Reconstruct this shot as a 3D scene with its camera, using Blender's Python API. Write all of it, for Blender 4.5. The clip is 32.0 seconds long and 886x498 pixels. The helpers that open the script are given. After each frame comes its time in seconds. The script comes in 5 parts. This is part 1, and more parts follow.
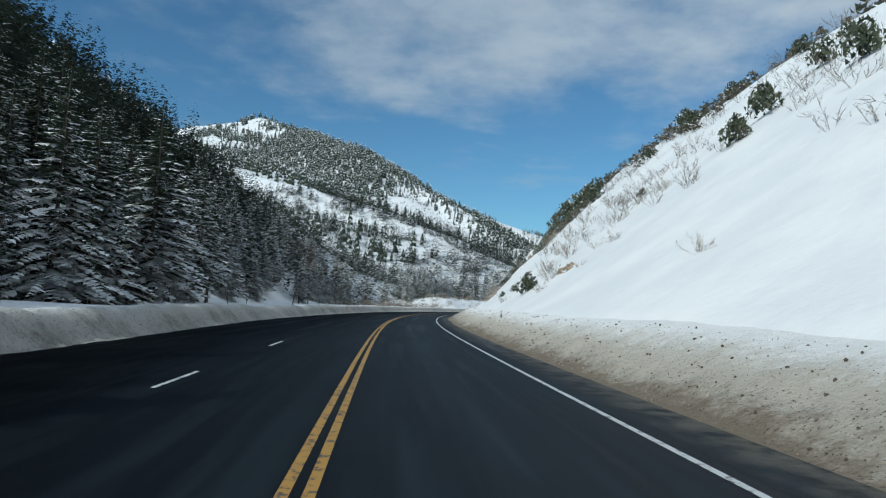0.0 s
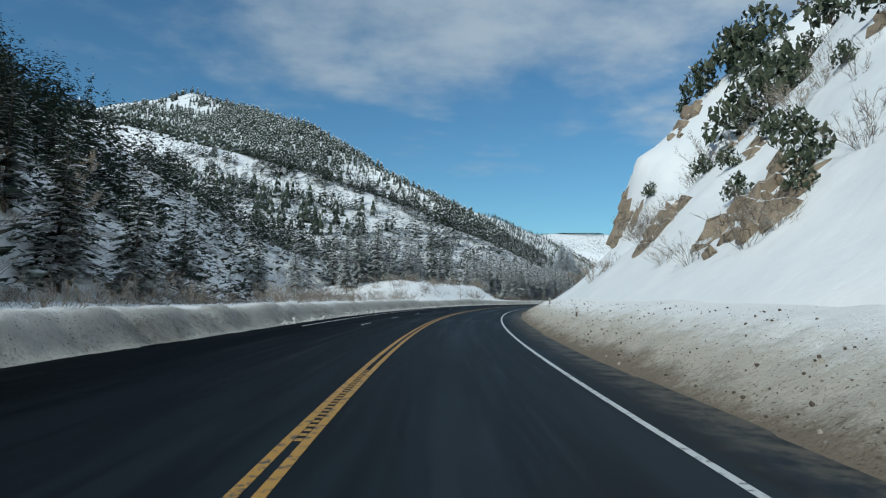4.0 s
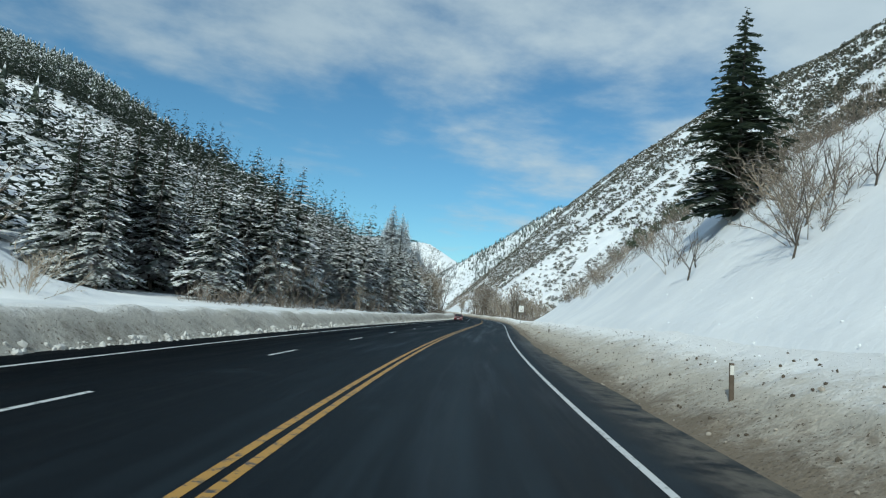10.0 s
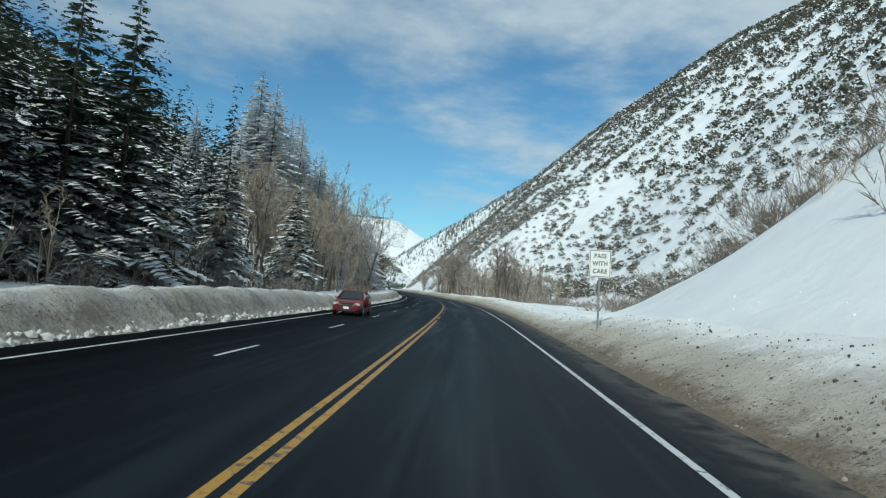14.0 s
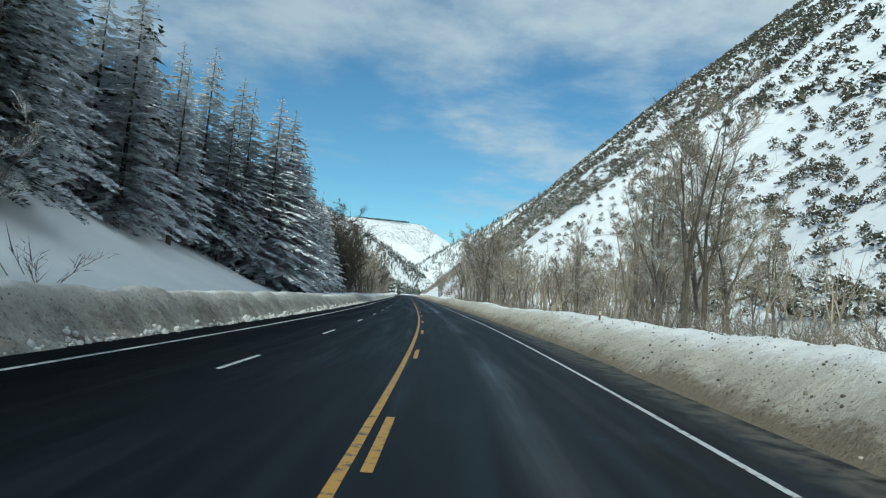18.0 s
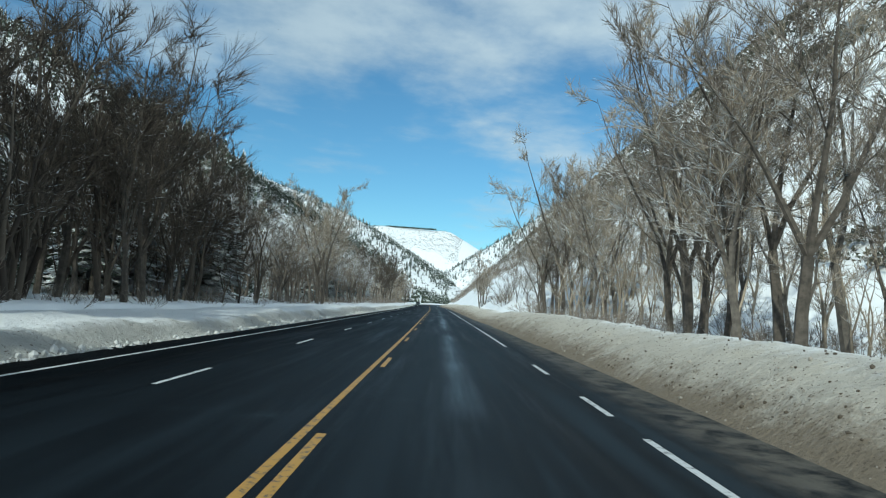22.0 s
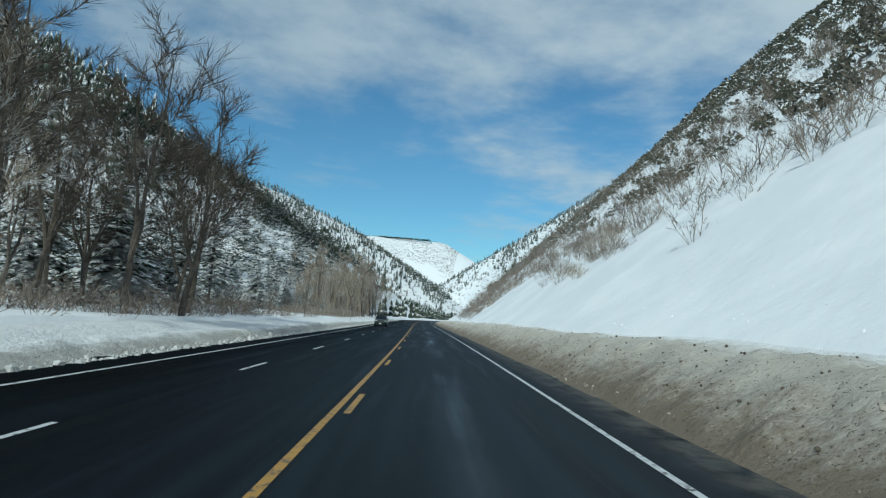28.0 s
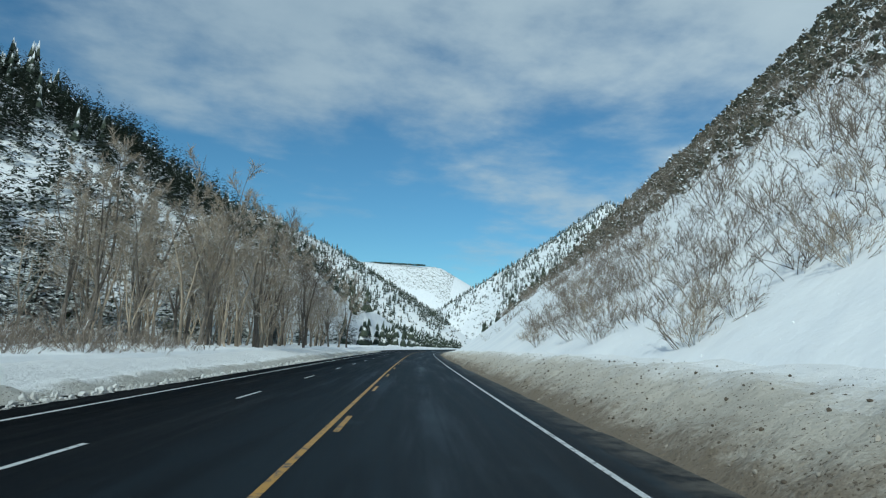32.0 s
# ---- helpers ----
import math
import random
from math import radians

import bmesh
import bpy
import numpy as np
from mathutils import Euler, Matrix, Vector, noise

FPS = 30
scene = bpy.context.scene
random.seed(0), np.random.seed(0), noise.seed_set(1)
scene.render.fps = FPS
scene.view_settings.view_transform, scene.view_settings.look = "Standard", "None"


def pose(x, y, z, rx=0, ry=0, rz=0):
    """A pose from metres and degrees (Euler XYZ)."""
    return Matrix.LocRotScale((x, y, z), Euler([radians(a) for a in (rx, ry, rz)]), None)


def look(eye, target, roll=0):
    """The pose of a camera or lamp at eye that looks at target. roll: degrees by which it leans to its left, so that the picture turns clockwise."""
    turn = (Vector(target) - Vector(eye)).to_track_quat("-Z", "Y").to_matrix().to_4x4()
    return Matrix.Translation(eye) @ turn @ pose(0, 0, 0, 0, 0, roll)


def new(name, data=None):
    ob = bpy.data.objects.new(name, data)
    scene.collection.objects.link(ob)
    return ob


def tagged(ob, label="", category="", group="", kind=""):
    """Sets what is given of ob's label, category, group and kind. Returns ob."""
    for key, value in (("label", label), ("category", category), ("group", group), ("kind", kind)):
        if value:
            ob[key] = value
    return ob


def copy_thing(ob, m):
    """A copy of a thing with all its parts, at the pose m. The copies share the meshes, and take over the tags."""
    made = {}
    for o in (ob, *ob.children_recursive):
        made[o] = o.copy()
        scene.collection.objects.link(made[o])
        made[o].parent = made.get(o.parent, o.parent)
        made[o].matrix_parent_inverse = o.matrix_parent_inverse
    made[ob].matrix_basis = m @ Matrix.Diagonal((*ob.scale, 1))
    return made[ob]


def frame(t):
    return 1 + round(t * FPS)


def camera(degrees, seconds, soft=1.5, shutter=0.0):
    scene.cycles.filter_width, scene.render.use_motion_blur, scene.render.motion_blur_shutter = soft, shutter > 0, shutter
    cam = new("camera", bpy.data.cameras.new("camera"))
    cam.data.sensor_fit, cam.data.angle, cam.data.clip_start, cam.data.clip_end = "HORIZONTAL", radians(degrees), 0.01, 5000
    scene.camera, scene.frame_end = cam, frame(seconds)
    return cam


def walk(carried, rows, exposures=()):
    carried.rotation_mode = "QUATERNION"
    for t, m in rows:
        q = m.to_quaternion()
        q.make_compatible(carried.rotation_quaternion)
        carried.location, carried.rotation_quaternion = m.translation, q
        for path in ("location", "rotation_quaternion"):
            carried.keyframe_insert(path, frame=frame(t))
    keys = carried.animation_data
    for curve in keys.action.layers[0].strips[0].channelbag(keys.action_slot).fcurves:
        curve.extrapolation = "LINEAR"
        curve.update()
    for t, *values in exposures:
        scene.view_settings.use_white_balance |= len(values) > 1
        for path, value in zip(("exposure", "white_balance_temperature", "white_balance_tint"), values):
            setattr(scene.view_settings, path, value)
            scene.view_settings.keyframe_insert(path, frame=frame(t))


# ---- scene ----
# ---- camera and its way ----
cam = camera(68.65, 32.0, soft=1.2)
# seconds, x, y, z, tilt, roll, turn
PATH = [
    (0.0, 1.26, -3.96, 1.85, 94.98, -2.85, -0.14),
    (0.5, 0.38, 9.87, 1.85, 94.74, -1.93, 0.68),
    (1.0, -0.42, 23.66, 1.85, 94.29, -1.81, 0.09),
    (1.5, -1.22, 37.41, 1.85, 94.93, -0.30, 0.42),
    (2.0, -1.81, 51.07, 1.85, 93.96, -0.19, 0.26),
    (2.5, -2.34, 64.58, 1.85, 94.12, 0.59, -1.08),
    (3.0, -2.57, 78.00, 1.85, 93.38, -0.42, -2.11),
    (3.5, -2.41, 91.35, 1.85, 93.31, -0.84, -3.27),
    (4.0, -1.92, 104.62, 1.85, 94.10, -1.46, -4.30),
    (4.5, -1.08, 117.78, 1.85, 94.89, -2.07, -5.33),
    (5.0, 0.11, 130.80, 1.85, 95.68, -2.69, -6.37),
    (5.5, 1.65, 143.65, 1.85, 96.47, -3.31, -7.40),
    (6.0, 3.54, 156.28, 1.85, 96.21, -3.92, -8.76),
    (6.5, 5.80, 168.68, 1.85, 95.84, -4.33, -10.21),
    (7.0, 8.41, 180.89, 1.85, 95.58, -4.13, -8.36),
    (7.5, 11.26, 192.95, 1.85, 94.74, -3.15, -10.36),
    (8.0, 14.45, 204.87, 1.85, 94.19, -3.07, -14.06),
    (8.5, 18.04, 216.57, 1.85, 95.55, -3.45, -15.89),
    (9.0, 22.00, 228.26, 1.85, 94.72, -5.03, -19.42),
    (9.5, 26.51, 240.28, 1.85, 95.98, -5.24, -20.45),
    (10.0, 31.33, 252.13, 1.85, 95.44, -5.55, -21.18),
    (10.5, 36.05, 263.26, 1.85, 95.16, -5.23, -22.37),
    (11.0, 41.01, 274.30, 1.85, 94.58, -6.30, -22.26),
    (11.5, 46.25, 285.90, 1.85, 94.52, -7.87, -24.60),
    (12.0, 51.73, 297.63, 1.85, 94.57, -6.43, -24.03),
    (12.5, 57.37, 309.24, 1.85, 94.48, -6.45, -25.69),
    (13.0, 63.13, 320.93, 1.85, 95.00, -4.78, -24.95),
    (13.5, 69.03, 332.83, 1.85, 94.60, -5.45, -25.30),
    (14.0, 75.00, 344.87, 1.85, 93.80, -4.73, -23.84),
    (14.5, 80.89, 357.06, 1.85, 93.65, -4.85, -23.37),
    (15.0, 86.80, 369.36, 1.85, 93.84, -5.03, -22.77),
    (15.5, 92.70, 381.80, 1.85, 94.03, -5.20, -22.17),
    (16.0, 98.57, 394.37, 1.85, 94.23, -5.37, -21.57),
    (16.5, 104.34, 407.08, 1.85, 94.42, -5.55, -20.97),
    (17.0, 110.01, 419.95, 1.85, 94.37, -6.37, -20.59),
    (17.5, 115.40, 433.11, 1.85, 94.24, -5.69, -20.84),
    (18.0, 120.57, 446.30, 1.85, 94.21, -5.30, -21.48),
    (18.5, 125.83, 459.19, 1.85, 94.57, -5.02, -21.21),
    (19.0, 130.81, 471.93, 1.85, 94.33, -5.13, -20.94),
    (19.5, 135.56, 484.22, 1.85, 93.99, -4.72, -19.93),
    (20.0, 140.20, 496.65, 1.85, 93.85, -4.81, -18.91),
    (20.5, 144.84, 509.98, 1.85, 94.21, -4.52, -19.40),
    (21.0, 149.49, 523.53, 1.85, 94.66, -3.94, -18.99),
    (21.5, 153.96, 536.96, 1.85, 95.08, -3.92, -18.96),
    (22.0, 158.39, 550.29, 1.85, 94.80, -3.81, -18.83),
    (22.5, 162.75, 563.39, 1.85, 94.77, -4.36, -19.03),
    (23.0, 167.11, 576.48, 1.85, 94.74, -4.71, -18.82),
    (23.5, 171.52, 589.87, 1.85, 94.79, -4.88, -18.61),
    (24.0, 175.90, 603.27, 1.85, 94.85, -5.15, -18.60),
    (24.5, 180.25, 616.42, 1.85, 94.72, -4.95, -19.32),
    (25.0, 184.57, 629.46, 1.85, 94.69, -4.85, -19.33),
    (25.5, 188.87, 642.43, 1.85, 94.63, -4.63, -19.34),
    (26.0, 193.15, 655.32, 1.85, 94.96, -4.61, -19.33),
    (26.5, 197.41, 668.13, 1.85, 95.29, -4.59, -19.32),
    (27.0, 201.65, 680.89, 1.85, 95.62, -4.57, -19.31),
    (27.5, 205.77, 693.66, 1.85, 95.95, -4.55, -19.30),
    (28.0, 209.90, 706.41, 1.85, 96.18, -4.43, -19.41),
    (28.5, 213.98, 719.10, 1.85, 96.44, -4.26, -19.42),
    (29.0, 218.02, 731.74, 1.85, 96.59, -3.79, -19.11),
    (29.5, 222.06, 744.40, 1.85, 97.04, -3.82, -19.19),
    (30.0, 226.16, 757.16, 1.85, 97.39, -3.95, -19.18),
    (30.5, 230.23, 770.11, 1.85, 97.27, -3.97, -19.55),
    (31.0, 234.30, 783.17, 1.85, 97.14, -3.59, -19.95),
    (31.5, 238.43, 796.25, 1.85, 98.02, -2.41, -19.66),
    (32.0, 242.60, 809.29, 1.85, 98.59, -2.83, -19.69),
]
walk(cam, [(r[0], pose(*r[1:])) for r in PATH], [
    (0, -.08, 6080, 0), (1, -.08, 6080, 0), (4.5, -.2, 6020, -1), (5.5, -.31, 5960, -2), (6.5, -.2, 5960, -3), (8, .06, 6080, -5), (10, .06, 6150, -5), (11, .24, 6180, -6), (12, .14, 6200, -5),
    (13, .05, 6200, -5), (14, .06, 6220, -5), (18, .1, 6180, -7), (20, .12, 6180, -7), (22, .22, 6060, -7), (23, .1, 6000, -7), (24, .06, 5900, -7), (25, .03, 6000, -7), (28, -.08, 5980, -7), (32, -.13, 5880, -7)])

# ---- daylight ----
SUN_TO = Vector((0.66, 0.75, -0.66)).normalized()      # the way the sunlight travels
world = bpy.data.worlds.new("winter_sky")
scene.world = world
world.use_nodes = True
wn, wl = world.node_tree.nodes, world.node_tree.links
wn.clear()


def wnode(kind, **values):
    n = wn.new(kind)
    for k, v in values.items():
        n.inputs[k].default_value = v
    return n


def wmath(op, a, b=None, clamp=False):
    n = wn.new("ShaderNodeMath")
    n.operation, n.use_clamp = op, clamp
    for k, v in ((0, a), (1, b)):
        if v is None:
            continue
        if isinstance(v, (int, float)):
            n.inputs[k].default_value = v
        else:
            wl.new(v, n.inputs[k])
    return n.outputs[0]


sky = wn.new("ShaderNodeTexSky")
sky.sky_type, sky.sun_disc = "NISHITA", False
sky.sun_elevation = radians(33)
sky.sun_rotation = math.atan2(-SUN_TO.x, -SUN_TO.y)
sky.altitude, sky.air_density, sky.dust_density, sky.ozone_density = 1800, 1.25, 0.5, 2.2
coord = wn.new("ShaderNodeTexCoord")
split = wn.new("ShaderNodeSeparateXYZ")
wl.new(coord.outputs["Generated"], split.inputs[0])
zz = wmath("ADD", wmath("MAXIMUM", split.outputs[2], 0.0), 0.10)
flat = wn.new("ShaderNodeCombineXYZ")
wl.new(wmath("DIVIDE", split.outputs[0], zz), flat.inputs[0])
wl.new(wmath("DIVIDE", split.outputs[1], zz), flat.inputs[1])
n1 = wnode("ShaderNodeTexNoise", Scale=0.85, Detail=8.0, Roughness=0.52, Distortion=0.3)
n2 = wnode("ShaderNodeTexNoise", Scale=3.0, Detail=6.0, Roughness=0.58)
east = wn.new("ShaderNodeVectorMath")                     # the cloud deck thickens down the valley's east side
east.operation, east.inputs[1].default_value = "DOT_PRODUCT", (0.94, -0.342, 0.0)
wl.new(coord.outputs["Generated"], east.inputs[0])
wl.new(flat.outputs[0], n1.inputs["Vector"])
wl.new(flat.outputs[0], n2.inputs["Vector"])
high = wn.new("ShaderNodeMapRange")
high.inputs[1].default_value, high.inputs[2].default_value = 0.13, 0.36
high.inputs[3].default_value, high.inputs[4].default_value = -0.17, 0.125
wl.new(split.outputs[2], high.inputs[0])
thick = wmath("ADD", wmath("ADD", n1.outputs[0], wmath("MULTIPLY", wmath("SUBTRACT", n2.outputs[0], 0.5), 0.36)), high.outputs[0])
thick = wmath("ADD", thick, wmath("MULTIPLY", east.outputs["Value"], 0.17))
cover = wn.new("ShaderNodeMapRange")
cover.interpolation_type = "SMOOTHSTEP"
cover.inputs[1].default_value, cover.inputs[2].default_value = 0.40, 0.68
cover.inputs[3].default_value, cover.inputs[4].default_value = 0.0, 0.88
wl.new(thick, cover.inputs[0])
tone = wn.new("ShaderNodeMix")
tone.data_type = "RGBA"
tone.inputs[6].default_value, tone.inputs[7].default_value = (4.0, 4.8, 6.0, 1), (7.0, 7.5, 8.3, 1)
wl.new(wmath("ADD", n2.outputs[0], wmath("MULTIPLY", east.outputs["Value"], 0.75), True), tone.inputs[0])
mixc = wn.new("ShaderNodeMix")
mixc.data_type = "RGBA"
wl.new(cover.outputs[0], mixc.inputs[0])
deep = wn.new("ShaderNodeMix")
deep.data_type, deep.blend_type = "RGBA", "MULTIPLY"
deep.inputs[0].default_value, deep.inputs[7].default_value = 1.0, (0.70, 1.0, 1.14, 1)
wl.new(sky.outputs[0], deep.inputs[6])
wl.new(deep.outputs[2], mixc.inputs[6])
wl.new(tone.outputs[2], mixc.inputs[7])
back = wnode("ShaderNodeBackground", Strength=0.085)
wl.new(mixc.outputs[2], back.inputs[0])
wl.new(back.outputs[0], wn.new("ShaderNodeOutputWorld").inputs[0])

sun = new("sun", bpy.data.lights.new("sun", "SUN"))
sun.data.energy, sun.data.angle, sun.data.color = 2.88, radians(0.6), (1.0, 0.95, 0.87)
sun.matrix_world = look((0, 0, 300), Vector((0, 0, 300)) + SUN_TO)


# ---- materials ----
def material(name, rough=0.8, metal=0.0):
    m = bpy.data.materials.new(name)
    m.use_nodes = True
    b = m.node_tree.nodes["Principled BSDF"]
    b.inputs["Roughness"].default_value, b.inputs["Metallic"].default_value = rough, metal
    return m, m.node_tree.nodes, m.node_tree.links, b


def noise_node(nodes, links, scale, detail=4, rough=0.55, src=None):
    n = nodes.new("ShaderNodeTexNoise")
    n.inputs["Scale"].default_value, n.inputs["Detail"].default_value, n.inputs["Roughness"].default_value = scale, detail, rough
    if src is None:
        src = nodes.new("ShaderNodeNewGeometry").outputs["Position"]
    links.new(src, n.inputs["Vector"])
    return n.outputs[0]


def ramp(nodes, links, fac, lo, hi, a, b):
    """Colour a where fac is under lo, b over hi."""
    r = nodes.new("ShaderNodeMapRange")
    r.interpolation_type = "SMOOTHSTEP"
    r.inputs[1].default_value, r.inputs[2].default_value = lo, hi
    links.new(fac, r.inputs[0])
    m = nodes.new("ShaderNodeMix")
    m.data_type = "RGBA"
    links.new(r.outputs[0], m.inputs[0])
    for k, c in ((6, a), (7, b)):
        if isinstance(c, tuple):
            m.inputs[k].default_value = (*c, 1)
        else:
            links.new(c, m.inputs[k])
    return m.outputs[2]


def bump(nodes, links, b, fac, strength, distance):
    n = nodes.new("ShaderNodeBump")
    n.inputs["Strength"].default_value, n.inputs["Distance"].default_value = strength, distance
    links.new(fac, n.inputs["Height"])
    links.new(n.outputs[0], b.inputs["Normal"])


def plain(name, colour, rough=0.6, metal=0.0, vary=0.25, scale=6.0):
    m, n, l, b = material(name, rough, metal)
    dark = tuple(c * (1 - vary) for c in colour)
    l.new(ramp(n, l, noise_node(n, l, scale), 0.3, 0.7, dark, colour), b.inputs["Base Color"])
    return m


# clean snow of the slopes: soft relief, faint crust, grains
m_snow, n, l, b = material("snow", 0.62)
big = noise_node(n, l, 0.16, 5)
l.new(ramp(n, l, big, 0.35, 0.7, (0.80, 0.82, 0.85), (0.90, 0.91, 0.92)), b.inputs["Base Color"])
bump(n, l, b, noise_node(n, l, 0.9, 6, 0.55), 0.26, 0.35)
b.inputs["Specular IOR Level"].default_value = 0.25

# ploughed snow with road grit: its whiteness runs from 0 (packed with grit) to 1
def bank_material(name, dirt, mixed, white, wide, specks, relief):
    m, n, l, b = material(name, 0.85)
    geo = n.new("ShaderNodeNewGeometry").outputs["Position"]
    whiteness = n.new("ShaderNodeAttribute")
    whiteness.attribute_name = "whiteness"
    fac = whiteness.outputs["Fac"]
    for size, gain in ((3.2, 0.55), (0.35, wide), (14.0, 0.30)):
        w = n.new("ShaderNodeMath")
        w.operation = "MULTIPLY_ADD"
        off = n.new("ShaderNodeMath")
        off.operation = "SUBTRACT"
        l.new(noise_node(n, l, size, 6, 0.65, geo), off.inputs[0])
        off.inputs[1].default_value = 0.5
        l.new(off.outputs[0], w.inputs[0])
        w.inputs[1].default_value = gain
        l.new(fac, w.inputs[2])
        fac = w.outputs[0]
    c = ramp(n, l, fac, 0.05, 0.45, dirt, mixed)
    c = ramp(n, l, fac, 0.45, 1.0, c, white)
    speck = noise_node(n, l, specks, 2, 0.5, geo)
    less = n.new("ShaderNodeMath")
    less.operation = "MULTIPLY_ADD"
    l.new(fac, less.inputs[0])
    less.inputs[1].default_value = -0.09
    l.new(speck, less.inputs[2])
    l.new(ramp(n, l, less.outputs[0], 0.60, 0.65, c, (0.13, 0.105, 0.08)), b.inputs["Base Color"])
    bump(n, l, b, noise_node(n, l, 6.0, 7, 0.68, geo), 0.8, relief)
    b.inputs["Specular IOR Level"].default_value = 0.2
    return m


m_bank = bank_material("gritty_snow", (0.20, 0.165, 0.125), (0.50, 0.465, 0.405), (0.84, 0.845, 0.85), 0.5, 13.0, 0.13)
# left bank: real grit, plus the shade of its road face in the greys
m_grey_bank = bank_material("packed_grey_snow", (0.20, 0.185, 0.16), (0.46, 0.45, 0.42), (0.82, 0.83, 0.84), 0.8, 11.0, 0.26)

# asphalt: dark, patched with damp and salt film, worn along the lanes
m_road, n, l, b = material("asphalt", 0.7)
uv = n.new("ShaderNodeUVMap").outputs[0]
st = n.new("ShaderNodeMapping")
st.inputs["Scale"].default_value = (0.05, 1.1, 1)
l.new(uv, st.inputs[0])
streak = noise_node(n, l, 1.0, 6, 0.6, st.outputs[0])
grain = noise_node(n, l, 55.0, 3, 0.7)
cloud = noise_node(n, l, 0.3, 6, 0.62)
c1 = ramp(n, l, streak, 0.42, 0.66, (0.0032, 0.0046, 0.0062), (0.0100, 0.0148, 0.0196))
c2 = ramp(n, l, cloud, 0.60, 0.82, c1, (0.020, 0.029, 0.036))
c3 = ramp(n, l, grain, 0.60, 0.80, c2, (0.019, 0.025, 0.030))


def rmath(op, a, c, clamp=False):
    q = n.new("ShaderNodeMath")
    q.operation, q.use_clamp = op, clamp
    for k, w in ((0, a), (1, c)):
        if isinstance(w, (int, float)):
            q.inputs[k].default_value = w
        else:
            l.new(w, q.inputs[k])
    return q.outputs[0]


lane = n.new("ShaderNodeSeparateXYZ")
l.new(uv, lane.inputs[0])
# melt water drains down the middle of the near lane
strip = rmath("SUBTRACT", 1.0, rmath("MULTIPLY", rmath("ABSOLUTE", rmath("SUBTRACT", lane.outputs[1], 2.35), 0), 1.7), True)
strip = rmath("MULTIPLY", strip, rmath("MULTIPLY", rmath("SUBTRACT", noise_node(n, l, 0.035, 4, 0.6), 0.40), 5.0, True), True)
wetter = n.new("ShaderNodeMapRange")
wetter.inputs[1].default_value, wetter.inputs[2].default_value, wetter.inputs[3].default_value = 390.0, 440.0, 0.35
l.new(lane.outputs[0], wetter.inputs[0])
strip = rmath("MULTIPLY", strip, wetter.outputs[0])
# grit and slush film on the shoulder
film = rmath("MULTIPLY", rmath("SUBTRACT", lane.outputs[1], 5.2), 0.75, True)
film = rmath("MULTIPLY", film, rmath("MULTIPLY", rmath("SUBTRACT", noise_node(n, l, 1.3, 7, 0.68), 0.34), 4.0, True), True)
c4 = ramp(n, l, film, 0.0, 1.0, c3, (0.055, 0.051, 0.045))
vignette = rmath("MULTIPLY", rmath("ADD", lane.outputs[1], 5.5), 0.125, True)     # windscreen darkening on the left, painted into the far lanes' asphalt
vignette_mix = n.new("ShaderNodeMix")
vignette_mix.data_type, vignette_mix.blend_type = "RGBA", "MULTIPLY"
vignette_mix.inputs[0].default_value = 1.0
l.new(c4, vignette_mix.inputs[6])
l.new(rmath("ADD", 0.40, rmath("MULTIPLY", vignette, 1.5)), vignette_mix.inputs[7])
l.new(vignette_mix.outputs[2], b.inputs["Base Color"])
rr = n.new("ShaderNodeMapRange")
rr.inputs[1].default_value, rr.inputs[2].default_value = 0.35, 0.65
rr.inputs[3].default_value, rr.inputs[4].default_value = 0.50, 0.78
l.new(streak, rr.inputs[0])
l.new(rmath("SUBTRACT", rr.outputs[0], rmath("MULTIPLY", strip, 0.26)), b.inputs["Roughness"])
l.new(rmath("ADD", rmath("ADD", 0.018, rmath("MULTIPLY", vignette, 0.075)), rmath("MULTIPLY", strip, 0.10)), b.inputs["Specular IOR Level"])
bump(n, l, b, grain, 0.35, 0.02)


def paint(name, colour, lo, hi):
    m, n, l, b = material(name, 0.6)
    wear = noise_node(n, l, 5.0, 6, 0.7)
    l.new(ramp(n, l, wear, lo, hi, (0.05, 0.05, 0.052), colour), b.inputs["Base Color"])
    return m


m_white = paint("worn_white_paint", (0.54, 0.555, 0.565), 0.37, 0.47)
m_yellow = paint("worn_yellow_paint", (0.40, 0.22, 0.04), 0.37, 0.50)


def snowy(name, leaf_a, leaf_b, lo, hi, scale=1.4, thick=False):
    """Needles or twigs that carry snow on what faces up."""
    m, n, l, b = material(name, 0.8)
    g = n.new("ShaderNodeNewGeometry")
    leaf = ramp(n, l, g.outputs["Random Per Island"], 0.0, 1.0, leaf_a, leaf_b)
    sp = n.new("ShaderNodeSeparateXYZ")
    l.new(g.outputs["Normal"], sp.inputs[0])
    oi = n.new("ShaderNodeObjectInfo")
    nz = noise_node(n, l, scale, 4, 0.6, g.outputs["Position"])
    k = n.new("ShaderNodeMath")
    k.operation = "MULTIPLY_ADD"
    l.new(nz, k.inputs[0])
    k.inputs[1].default_value = 1.3
    up = n.new("ShaderNodeMath")
    up.operation = "ABSOLUTE" if thick else "ADD"
    l.new(sp.outputs[2], up.inputs[0])
    up.inputs[1].default_value = 0.0
    l.new(up.outputs[0], k.inputs[2])
    k2 = n.new("ShaderNodeMath")
    k2.operation = "MULTIPLY_ADD"
    l.new(oi.outputs["Random"], k2.inputs[0])
    k2.inputs[1].default_value = 0.22
    l.new(k.outputs[0], k2.inputs[2])
    l.new(ramp(n, l, k2.outputs[0], lo, hi, leaf, (0.80, 0.83, 0.86)), b.inputs["Base Color"])
    b.inputs["Specular IOR Level"].default_value = 0.2
    return m


